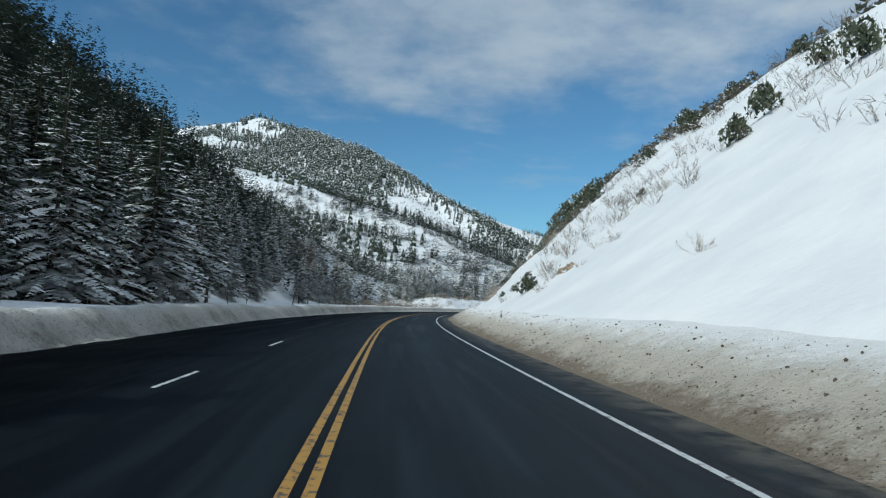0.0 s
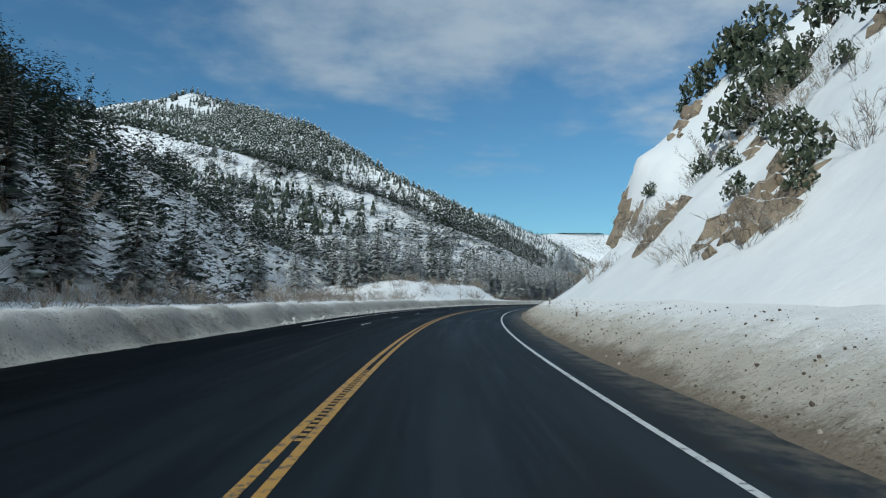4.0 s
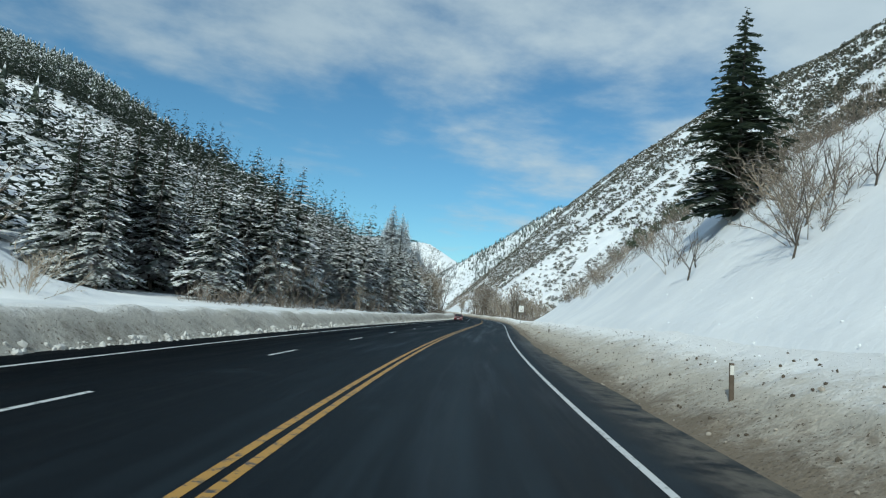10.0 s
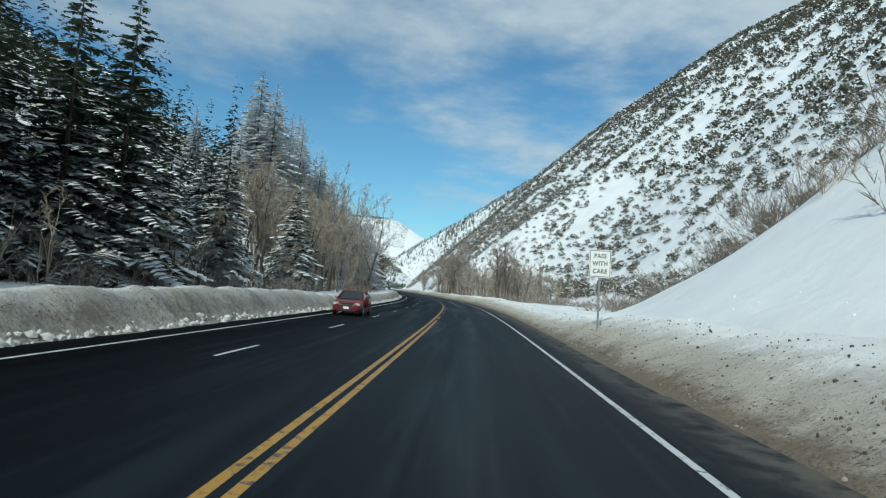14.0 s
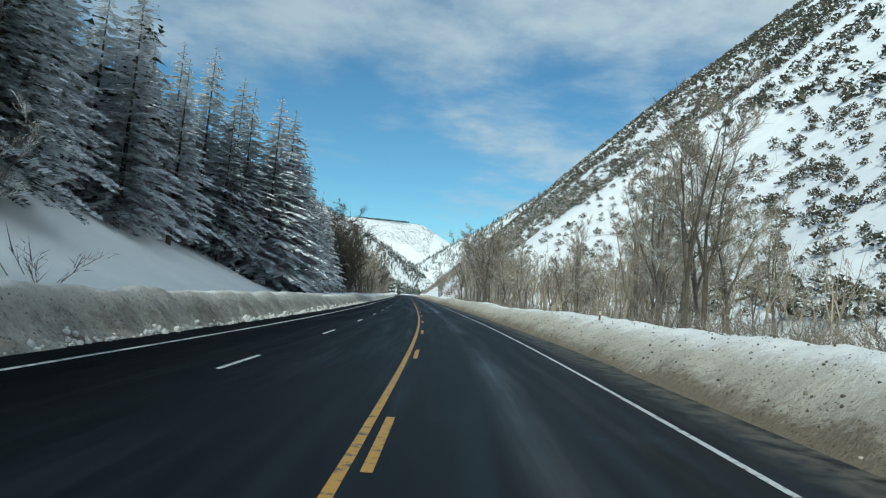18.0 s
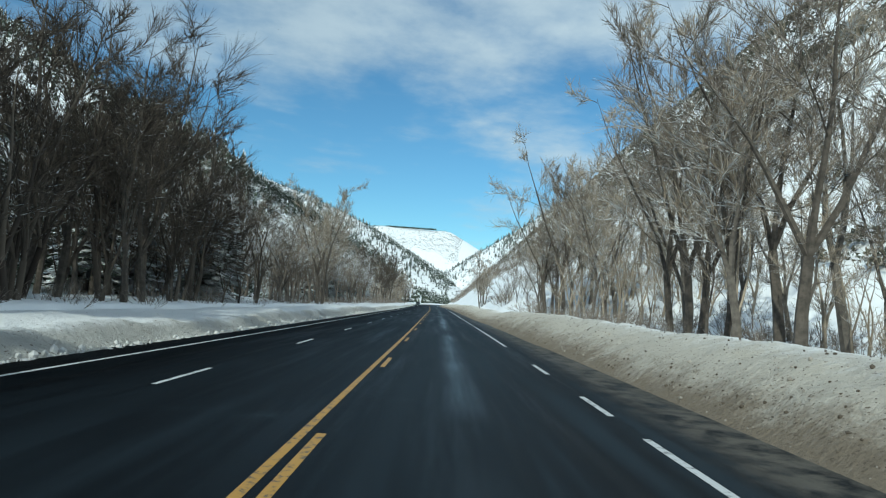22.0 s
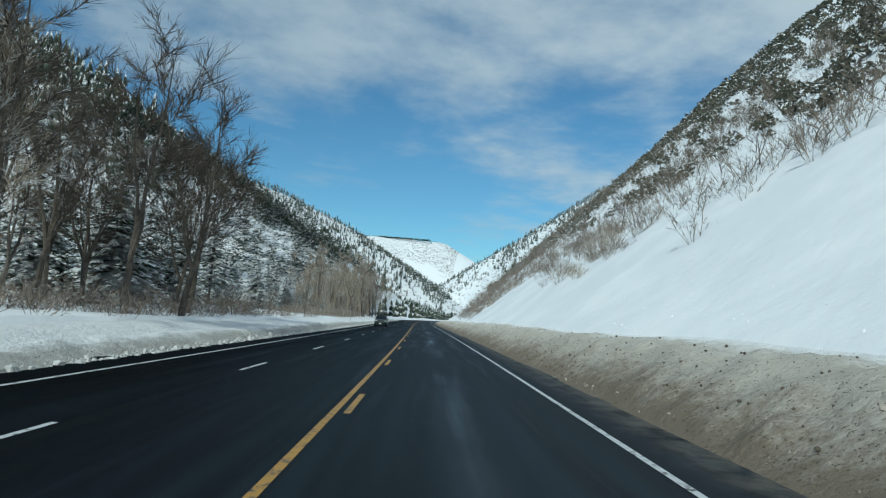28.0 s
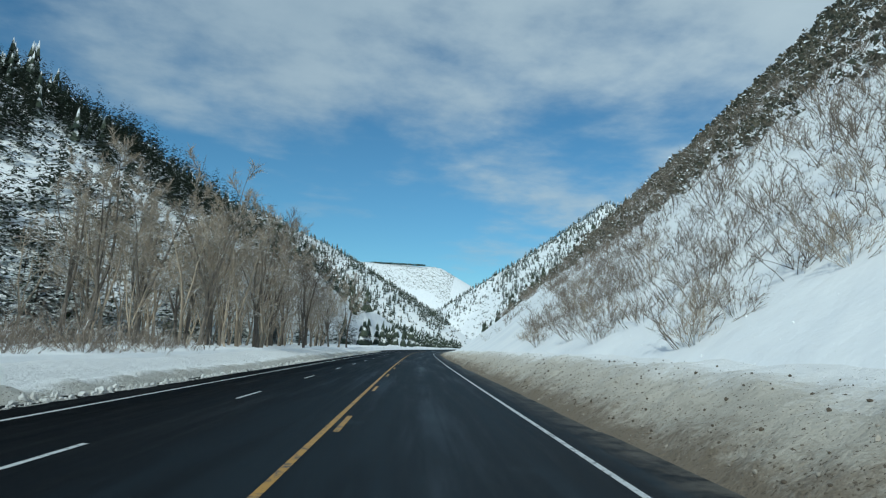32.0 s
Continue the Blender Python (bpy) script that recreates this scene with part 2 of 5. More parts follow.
m_needle = snowy("snowy_needles", (0.020, 0.035, 0.022), (0.055, 0.075, 0.040), 1.34, 1.66)
m_laden = snowy("laden_needles", (0.018, 0.030, 0.022), (0.050, 0.066, 0.040), 1.44, 1.70, 1.7, True)
m_far_needle = snowy("far_snowy_needles", (0.022, 0.036, 0.026), (0.060, 0.075, 0.050), 1.57, 1.88, 0.5)
m_ridge_needle = snowy("ridge_needles", (0.022, 0.034, 0.026), (0.055, 0.068, 0.048), 1.58, 1.86, 0.35)
m_frost_twig = snowy("frosted_twigs", (0.10, 0.085, 0.07), (0.24, 0.20, 0.16), 0.92, 1.45, 2.0, True)
# brown twigs of the left stands, with their shade mixed into the colour
m_shade_twig = snowy("shaded_twigs", (0.04, 0.033, 0.028), (0.12, 0.10, 0.08), 1.55, 1.8, 2.0)
m_juniper = snowy("juniper_sprays", (0.035, 0.05, 0.032), (0.105, 0.115, 0.075), 1.22, 1.6, 2.0)
m_scrub = snowy("snowy_scrub", (0.045, 0.052, 0.038), (0.13, 0.115, 0.085), 1.24, 1.60, 0.6)
m_twig = snowy("tan_twigs", (0.20, 0.165, 0.125), (0.40, 0.335, 0.26), 1.22, 1.8, 2.0, True)
m_grey_twig = snowy("grey_twigs", (0.12, 0.10, 0.085), (0.25, 0.21, 0.17), 1.16, 1.7, 2.0)
m_bark = plain("bark", (0.105, 0.088, 0.072), 0.9, 0, 0.5, 5)
m_bark_pale = plain("pale_bark", (0.15, 0.13, 0.11), 0.9, 0, 0.45, 5)

m_rock, n, l, b = material("tan_rock", 0.88)
rn = noise_node(n, l, 0.55, 7, 0.62)
g = n.new("ShaderNodeNewGeometry")
c = ramp(n, l, rn, 0.36, 0.66, (0.21, 0.165, 0.12), (0.46, 0.375, 0.27))
c = ramp(n, l, g.outputs["Random Per Island"], 0.0, 1.0, c, (0.33, 0.26, 0.19))
sp = n.new("ShaderNodeSeparateXYZ")
l.new(g.outputs["Normal"], sp.inputs[0])
k = n.new("ShaderNodeMath")
k.operation = "MULTIPLY_ADD"
l.new(noise_node(n, l, 0.9, 5), k.inputs[0])
k.inputs[1].default_value = 0.8
l.new(sp.outputs[2], k.inputs[2])
crack = n.new("ShaderNodeTexVoronoi")
crack.feature = "DISTANCE_TO_EDGE"
crack.inputs["Scale"].default_value = 0.6
bent = n.new("ShaderNodeVectorMath")
bent.operation = "MULTIPLY_ADD"
wob = n.new("ShaderNodeTexNoise")
wob.inputs["Scale"].default_value, wob.inputs["Detail"].default_value = 1.6, 5
l.new(g.outputs["Position"], wob.inputs["Vector"])
l.new(wob.outputs["Color"], bent.inputs[0])
bent.inputs[1].default_value = (1.1, 1.1, 1.1)
l.new(g.outputs["Position"], bent.inputs[2])
l.new(bent.outputs[0], crack.inputs["Vector"])
c = ramp(n, l, crack.outputs["Distance"], 0.0, 0.035, (0.075, 0.058, 0.042), c)
l.new(ramp(n, l, k.outputs[0], 1.05, 1.15, c, (0.86, 0.87, 0.89)), b.inputs["Base Color"])
rough_rock = n.new("ShaderNodeMath")
rough_rock.operation = "MULTIPLY_ADD"
lim = n.new("ShaderNodeMath")
lim.operation = "MINIMUM"
l.new(crack.outputs["Distance"], lim.inputs[0])
lim.inputs[1].default_value = 0.08
l.new(lim.outputs[0], rough_rock.inputs[0])
rough_rock.inputs[1].default_value = 6.0
l.new(noise_node(n, l, 2.4, 9, 0.72), rough_rock.inputs[2])
bump(n, l, b, rough_rock.outputs[0], 0.9, 0.22)

# ---- the road's line: bends (per km) along its length ----
BENDS = [(-200, 1.1), (-60, 1.11), (-20, .23), (20, -.64), (60, -1.6), (100, -1.94), (140, -2.26), (180, -2.4), (220, -2.22), (260, -1.99),
         (300, -.72), (340, .02), (380, .21), (420, .79), (460, 1.06), (500, 1.11), (540, .27), (580, -.07), (620, .18), (660, -.04), (700, 0),
         (740, .21), (780, .17), (820, .07), (860, .05), (900, -.19), (960, -.1), (1000, -.6), (1120, -.6), (1180, 0), (5200, 0)]
SG = np.arange(-200.0, 5200.0, 1.0)
_k = np.interp(SG, [a for a, _ in BENDS], [c for _, c in BENDS]) * 1e-3
_h = np.concatenate([[0], np.cumsum((_k[1:] + _k[:-1]) / 2)])
HEAD = _h - _h[200] + radians(4.92)
_m = (HEAD[1:] + HEAD[:-1]) / 2
CX = np.concatenate([[0], np.cumsum(-np.sin(_m))])
CY = np.concatenate([[0], np.cumsum(np.cos(_m))])
CX, CY = CX - CX[200], CY - CY[200]
_w = 181
_pad = np.concatenate([np.full(_w, HEAD[0]), HEAD, np.full(_w, HEAD[-1])])
SOFT = np.convolve(_pad, np.ones(2 * _w + 1) / (2 * _w + 1), "valid")
LANE_R, LANE_L, EDGE_L = 5.03, -3.45, -6.14            # lines across the road, from the left yellow line
ROAD_R, ROAD_L = 6.3, -7.3


def plan(s, d):
    """World x, y of a place s metres along the road and d metres to its right."""
    s, d = np.asarray(s, float), np.asarray(d, float)
    w = np.clip((np.abs(d) - 15) / 60, 0, 1)
    h = np.interp(s, SG, HEAD) * (1 - w) + np.interp(s, SG, SOFT) * w
    return np.interp(s, SG, CX) + d * np.cos(h), np.interp(s, SG, CY) + d * np.sin(h)


def heading(s):
    return float(np.interp(s, SG, HEAD))


_lat = np.random.RandomState(5).rand(64, 64)


def value_noise(x, y):
    xi, yi = np.floor(x).astype(int), np.floor(y).astype(int)
    u, v = x - xi, y - yi
    u, v = u * u * (3 - 2 * u), v * v * (3 - 2 * v)
    g = lambda a, c: _lat[a % 64, c % 64]
    return (g(xi, yi) * (1 - u) + g(xi + 1, yi) * u) * (1 - v) + (g(xi, yi + 1) * (1 - u) + g(xi + 1, yi + 1) * u) * v - 0.5


def fbm(x, y, size, octaves=4):
    t, a = 0, 1.0
    for k in range(octaves):
        t = t + a * value_noise(x / size + 17.3 * k, y / size + 5.1 * k)
        size, a = size * 0.5, a * 0.5
    return t


# along the road: foot of the slope, its gradient, its width, the gradient above
RIGHT = [(-200, 8.6, .86, 60, .7), (50, 8.6, .86, 50, .7), (100, 8.6, .98, 32, .7), (150, 8.6, 1.22, 27, .6), (172, 8.6, 1.12, 27, .6), (190, 8.6, 1.02, 26, .5), (204, 8.6, 1.05, 15, .5),
         (250, 8.6, 1.10, 14, .5), (300, 8.6, 1.15, 13, .6), (340, 8.8, 1.08, 13, .8), (392, 9.0, 1.05, 12, .9), (408, 11, .7, 12, .98), (425, 18, .40, 20, 1.0), (455, 28, .45, 18, 1.0),
         (600, 30, .5, 18, .98), (640, 20, .6, 20, .95), (675, 9.5, .85, 20, .9), (720, 8.8, .92, 20, .9), (900, 8.8, .95, 20, 1.0), (1200, 12, .8, 30, 1.0), (5200, 30, .6, 35, .8)]
# the same for the left side, and the height at which its hills end
LEFT = [(-200, 21, .88, 80, .75, 200), (110, 21, .86, 80, .75, 200), (155, 24, .8, 80, .7, 190), (190, 34, .78, 80, .68, 180), (228, 40, .76, 80, .6, 150), (262, 42, .46, 50, .42, 95), (290, 30, .2, 50, .3, 70),
        (330, 20, .16, 60, .35, 90), (430, 16, .40, 40, .45, 150), (470, 14, .6, 30, .5, 220), (540, 16, .5, 30, .55, 220),
        (600, 24, .2, 30, .6, 240), (700, 40, .3, 30, .55, 240), (760, 55, .3, 30, .42, 200), (860, 60, .24, 30, .25, 155), (1200, 50, .30, 30, .30, 170), (5200, 60, .4, 30, .5, 260)]


def column(table, s, k):
    return np.interp(s, [r[0] for r in table], [r[k] for r in table])


def smooth(a, lo, hi):
    t = np.clip((a - lo) / (hi - lo), 0, 1)
    return t * t * (3 - 2 * t)


def ridge(x, y, x0, y0, z0, x1, y1, z1, fall):
    t = np.clip(((x - x0) * (x1 - x0) + (y - y0) * (y1 - y0)) / ((x1 - x0) ** 2 + (y1 - y0) ** 2), 0, 1)
    return z0 + (z1 - z0) * t - fall * np.hypot(x - x0 - t * (x1 - x0), y - y0 - t * (y1 - y0))


def ground_z(s, d, under_bank=0):
    """Height of the ground."""
    s, d = np.asarray(s, float), np.asarray(d, float)
    x, y = plan(s, d)
    foot, g1, wide, g2 = (column(RIGHT, s, k) for k in (1, 2, 3, 4))
    a = d - foot
    hollow = np.where(s < 420, 4.0, 2.5)
    a = np.maximum(a, 0) ** 2 / (np.maximum(a, 0) + hollow)
    zr = g1 * np.clip(a, 0, wide) + g2 * np.maximum(a - wide, 0)
    brow = d + 1.6 * fbm(s, 0 * d + 40, 9, 3) - 0.25 * np.maximum(s - 188, 0)
    zr = zr + 8.2 * smooth(s, 166, 181) * (1 - smooth(s, 193, 205)) * smooth(brow, 17.4, 19.9)   # the rock face of the bluff
    cap = 390 + 60 * fbm(x, y, 400, 2)
    zr = zr / (1 + (zr / cap) ** 3) ** (1 / 3)
    u = -d
    lf, l1, lw, l2, lc = (column(LEFT, s, k) for k in (1, 2, 3, 4, 5))
    a = u - lf
    zl = l1 * np.clip(a, 0, lw) + l2 * np.maximum(a - lw, 0)
    zl = lc * (1 - np.exp(-zl / lc))
    mound = 3.9 * smooth(s, 212, 240) * (1 - smooth(s, 279, 290)) * smooth(u, 12.5, 19) * (1 - smooth(u, 34, 60))
    zl = zl + mound * (0.85 + 0.6 * fbm(s, u, 16, 3))
    peak = np.maximum(ridge(x, y, -514, 1725, 488, -200, 1415, 336, 0.55), ridge(x, y, -200, 1415, 336, 110, 1110, 124, 0.55))
    peak2 = ridge(x, y, -514, 1725, 478, -1500, 2100, 430, 0.5)
    mesa = np.minimum(ridge(x, y, 930, 3760, 425, 1165, 3685, 405, 0.55), 362 + 0 * x)
    zl = np.maximum(zl, np.where(u > 40, np.maximum(peak, peak2), -9))
    spur = np.maximum(ridge(x, y, 500, 3230, 330, 694, 3120, 301, 0.6), ridge(x, y, 694, 3120, 301, 979, 2882, 100, 0.6))
    spur = np.maximum(spur, np.maximum(ridge(x, y, 1290, 2380, 440, 1106, 2613, 267, 0.7), ridge(x, y, 1106, 2613, 267, 985, 2875, 98, 0.7)))
    spur = np.maximum(spur, np.maximum(ridge(x, y, 100, 2250, 330, 319, 2145, 255, 0.6), np.maximum(ridge(x, y, 319, 2145, 255, 464, 2096, 186, 0.6), ridge(x, y, 464, 2096, 186, 594, 1965, 40, 0.65))))
    far = np.where(s > 1650, np.maximum(spur, np.where(s > 2100, mesa, -9)), -9)
    side = np.where(d > 0, zr, zl)
    base = np.where(d > 0, 1.05 * smooth(d, 6.4, 8.2), 0.85 * smooth(u, 7.6, 9.0))
    off = np.minimum(np.abs(d - (-0.5)) - 7.5, 400)
    rough = np.clip((off - 3) / 30, 0, 1)
    z = base + side + np.where(d > 0, 2.3 * smooth(s, 60, 110) * (1 - smooth(s, 200, 210)) * smooth(d, 12.5, 18) * fbm(x, y, 7, 3), 0) + rough * ((1.6 - np.clip(off / 160, 0, 1)) * fbm(x, y, 22, 3) + np.clip(off / 120, 0, 1) * 9 * fbm(x, y, 90, 3)) + 0.25 * smooth(off, 1, 5) * fbm(x, y, 5, 3)
    z = np.maximum(z, far)
    early = 1 - smooth(s, 110, 150)
    z = z - under_bank * (0.9 * ((d > 0) & (d < 10.4)) + (0.9 + 0.5 * early) * ((d < 0) & (d > -11.4 - 2.4 * early)))
    return np.where((d < ROAD_R + 0.4) & (d > ROAD_L - 0.6) & (s < 1640), -0.12, z)


def height(s, d):
    return float(ground_z(np.array([s]), np.array([d]))[0])


def place(s, d, sink=0.0):
    x, y = plan(s, d)
    return Vector((float(x), float(y), height(s, d) - sink))


def mesh_object(name, verts, faces, mat, parent=None, smooth_shade=False):
    me = bpy.data.meshes.new(name)
    me.from_pydata([tuple(v) for v in verts], [], [tuple(f) for f in faces])
    me.materials.append(mat)
    if smooth_shade:
        me.polygons.foreach_set("use_smooth", [True] * len(me.polygons))
    ob = new(name, me)
    if parent is not None:
        ob.parent = parent
    return ob


def grid_faces(rows, cols):
    i = np.arange(rows - 1)[:, None] * cols + np.arange(cols - 1)[None, :]
    i = i.ravel()
    return np.stack([i, i + 1, i + cols + 1, i + cols], 1)


def sheet(name, ss, dd, zfun, mat, uv=False):
    """A surface over the plan; ss along, dd across from left to right."""
    S, D = np.meshgrid(ss, dd, indexing="ij")
    x, y = plan(S, D)
    z = zfun(S, D)
    v = np.stack([x.ravel(), y.ravel(), z.ravel()], 1)
    f = grid_faces(len(ss), len(dd))
    ob = mesh_object(name, v.tolist(), f.tolist(), mat, None, True)
    if uv:
        lay = ob.data.uv_layers.new(name="along")
        loops = np.empty(len(ob.data.loops), int)
        ob.data.loops.foreach_get("vertex_index", loops)
        lay.data.foreach_set("uv", np.stack([S.ravel()[loops], D.ravel()[loops]], 1).ravel())
    return ob


# ---- ground, road, lines ----
along = np.concatenate([np.arange(-160, 95, 5.0), np.arange(95, 215, 2.0), np.arange(215, 1150, 5.0), np.arange(1150, 1800, 15.0), np.arange(1800, 4900, 40.0)])
right_d = np.concatenate([[6.5, 7.2, 8, 9, 10, 11, 11.7, 12.6, 13.3, 14, 15, 16, 17, 17.5, 18, 18.5, 19, 19.6, 20.3, 21.5, 23, 26], np.arange(29, 70, 4.0), np.arange(72, 200, 7.0), np.arange(202, 520, 12.0)])
left_d = -np.concatenate([[7.7, 8.4, 9, 10, 11, 11.5, 12.6, 14, 16, 18, 20, 22.5, 25], np.arange(28, 70, 4.0), np.arange(72, 200, 7.0), np.arange(205, 500, 13.0), np.arange(515, 1300, 25.0), np.arange(1320, 1500, 60.0)])
across = np.concatenate([left_d[::-1], [-6.5, 0, 5.5], right_d])
ground = sheet("ground", along, across, lambda s, d: ground_z(s, d, 1), m_snow)
tagged(ground, "snow-covered valley floor and canyon slopes", "ground", kind="structure")
road = sheet("road", np.arange(-160, 1700, 4.0), np.linspace(ROAD_L - 3.2, ROAD_R + 1.3, 11), lambda s, d: 0 * s, m_road, True)
tagged(road, "dark damp asphalt of a three-lane canyon highway", "road", kind="structure")


def stripe(name, s0, s1, d, width, mat, label, step=3.0):
    ss = np.linspace(s0, s1, max(2, int((s1 - s0) / step) + 1))
    ob = sheet(name, ss, np.array([d - width / 2, d + width / 2]), lambda s, q: 0 * s + 0.006, mat)
    return tagged(ob, label, "road marking", kind="structure")


for s0, s1 in ((-160, 346.5), (350.5, 584), (587, 592), (594, 596.5), (601, 604), (613, 640), (642.5, 649), (651, 1500)):
    stripe("edge_line", s0, s1, LANE_R, 0.13, m_white, "worn white edge line along the shoulder")
stripe("edge_line", 140, 1500, EDGE_L, 0.12, m_white, "worn white edge line along the far shoulder")
stripe("centre_line", -160, 1500, 0.05, 0.13, m_yellow, "worn solid yellow centre line")
stripe("centre_line", -160, 402, 0.30, 0.13, m_yellow, "worn second yellow centre line")
for k in range(-8, 90):
    e = -12.35 + 12.192 * k
    if e < 25 or e > 145:
        stripe("lane_dash", e - 3.05, e, LANE_L, 0.11, m_white, "short white lane dash on the asphalt")
    if e + 5.8 > 405:
        stripe("centre_dash", e + 5.8 - 3.05, e + 5.8, 0.30, 0.13, m_yellow, "short yellow passing dash on the asphalt")


# snow packed in the rumble grooves between the yellow lines
v, f = [], []
for k in range(620):
    s0 = -60 + 0.3 * k
    if value_noise(np.array([s0 / 9.0]), np.array([2.0]))[0] < -0.12:
        continue
    for q in (s0, s0 + 0.15):
        for e in (0.125, 0.225):
            x, y = plan(q, e)
            v.append((float(x), float(y), 0.005))
    b = len(v) - 4
    f.append((b, b + 1, b + 3, b + 2))
tagged(mesh_object("rumble_strip", v, f, m_yellow), "paint-edged rumble grooves between the yellow lines", "road marking", kind="structure")


# ---- banks of ploughed snow ----
SHOULDER = [(-40, .35), (100, .4), (180, .6), (270, .6), (310, .35), (400, .4), (440, .7), (600, .8), (640, .6), (680, .3), (1010, .25)]


def road_edge(s):
    """Where the asphalt ends under the snow on the near side."""
    return ROAD_R + np.interp(s, [a for a, _ in SHOULDER], [c for _, c in SHOULDER])


def ploughed(s):
    """1 where the blade has cut a step into the grit band."""
    return smooth(s, 198, 216) * (1 - smooth(s, 252, 278))


def grit_free(s, d):
    t = d - road_edge(s)
    thrown = np.clip(t / np.interp(s, [a for a, _ in GRIT_R], [c for _, c in GRIT_R]), 0, 1.2) ** 0.8
    return thrown * (1 - ploughed(s)) + (0.10 + 0.85 * smooth(t, 1.2, 1.9)) * ploughed(s) + 0.25 * smooth(d, 9.6, 11.5)


def far_edge(s):
    """Where the asphalt ends on the far side; wider before the bend."""
    return -ROAD_L + np.interp(s, [-40, 22, 46, 80, 140], [1.7, 1.7, 2.2, 1.5, 0.0])


def bank_z(side):
    def fun(s, d):
        u = d if side > 0 else -d
        e = (road_edge(s) if side > 0 else far_edge(s)) + 0.22 * fbm(s, u * 0, 9, 3)
        if side < 0:
            e = e + 0.20 * fbm(s, 0 * u + 7, 1.3, 2)           # flutes left by the plough blade
        t = u - e
        g = ground_z(s, d)
        fine = (0.15 + 0.10 * smooth(s, 650, 690)) * fbm(s, u, 0.8, 3) * smooth(t, 0, 0.4)
        if side > 0:
            open_side = smooth(s, 412, 450) * (1 - smooth(s, 640, 668))
            berm = smooth(s, 665, 700)
            top = ground_z(s, 0 * u + 10.6) + 0.30 * fbm(s, 0 * u + 3, 30, 3) + 0.42 * open_side
            q = np.clip(t / (3.8 - 0.9 * open_side), 0, 1)
            z = top * (1 - (1 - q) ** (1.2 + 0.45 * open_side + 0.5 * berm)) + 0.20 * ploughed(s) * smooth(t, 1.2, 1.55) + (0.10 + 0.08 * berm) * fbm(s, u, 2.4, 3) * smooth(t, 0.1, 0.8) + fine
            under = smooth(u, 9.2 + 0.9 * open_side, 11.6 + 1.3 * open_side)
        else:
            tall = 1.05 - 0.5 * smooth(s, 540, 620) - 0.22 * smooth(s, 735, 760) + 0.4 * fbm(s, 0 * u + 3, 30, 3)
            z = tall * smooth(t, -0.05, 1.45) + 0.14 * fbm(s, u, 1.8, 4) * smooth(t, 0.1, 0.8) + fine
            under = np.clip((t - 2.0) / 2.2, 0, 1)
        z = z * (1 - under) + (g - 0.15 * under) * under
        return np.where(t < -0.1, -0.05, z)
    return fun


def add_whiteness(ob, ss, dd, fun):
    """Stores how white a bank is at each point: less with grit and painted shade."""
    S, D = np.meshgrid(ss, dd, indexing="ij")
    ob.data.attributes.new("whiteness", "FLOAT", "POINT").data.foreach_set("value", fun(S, D).ravel())


bs = np.arange(-40, 1010, 0.36)
br = np.concatenate([np.linspace(6.0, 9.2, 25), np.linspace(9.5, 13.1, 11)])
bl = -np.concatenate([np.linspace(7.0, 9.3, 20), np.linspace(9.5, 14.3, 17)])[::-1]
# metres from the asphalt within which the plough has thrown grit
GRIT_R = [(0, 3.6), (60, 3.4), (160, 3.0), (230, 3.4), (270, 3.6), (340, 3.6), (400, 3.4), (440, 2.0), (500, 2.6), (560, 3.8), (600, 4.4), (640, 5.6), (690, 5.6), (715, 4.6), (745, 6.4), (790, 5.6), (850, 4.2), (1000, 3.4)]
bank_r = sheet("snow_bank", bs, br, bank_z(1), m_bank)
add_whiteness(bank_r, bs, br, grit_free)
tagged(bank_r, "ploughed snow bank full of tan road grit", "snow bank", kind="structure")
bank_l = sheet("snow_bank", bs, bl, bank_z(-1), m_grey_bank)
# first term's drop before the bend paints in tree shade; the rest is grit
add_whiteness(bank_l, bs, bl, lambda s, d: 0.34 - 0.04 * (1 - smooth(s, 90, 150)) - 0.10 * smooth(s, 320, 360) + 0.22 * smooth(s, 540, 630) + 0.62 * smooth(-d - far_edge(s), 0.6, 1.9) + 0.2 * smooth(-d - far_edge(s), 2.7, 4.2))
tagged(bank_l, "steep ploughed bank of grey packed snow", "snow bank", kind="structure")
m_clod = plain("clod_snow", (0.60, 0.60, 0.59), 0.8, 0, 0.35, 3)


# ---- plants ----
def tube(v, f, pts, radii, sides):
    """A tapered limb along pts."""
    start = len(v)
    for k, (p, r) in enumerate(zip(pts, radii)):
        a = pts[min(k + 1, len(pts) - 1)] - pts[max(k - 1, 0)]
        a = a.normalized()
        side = a.orthogonal().normalized()
        up = a.cross(side)
        for j in range(sides):
            t = 2 * math.pi * j / sides
            v.append(p + r * (math.cos(t) * side + math.sin(t) * up))
    for k in range(len(pts) - 1):
        for j in range(sides):
            p, q = start + k * sides + j, start + k * sides + (j + 1) % sides
            f.append((p, q, q + sides, p + sides))


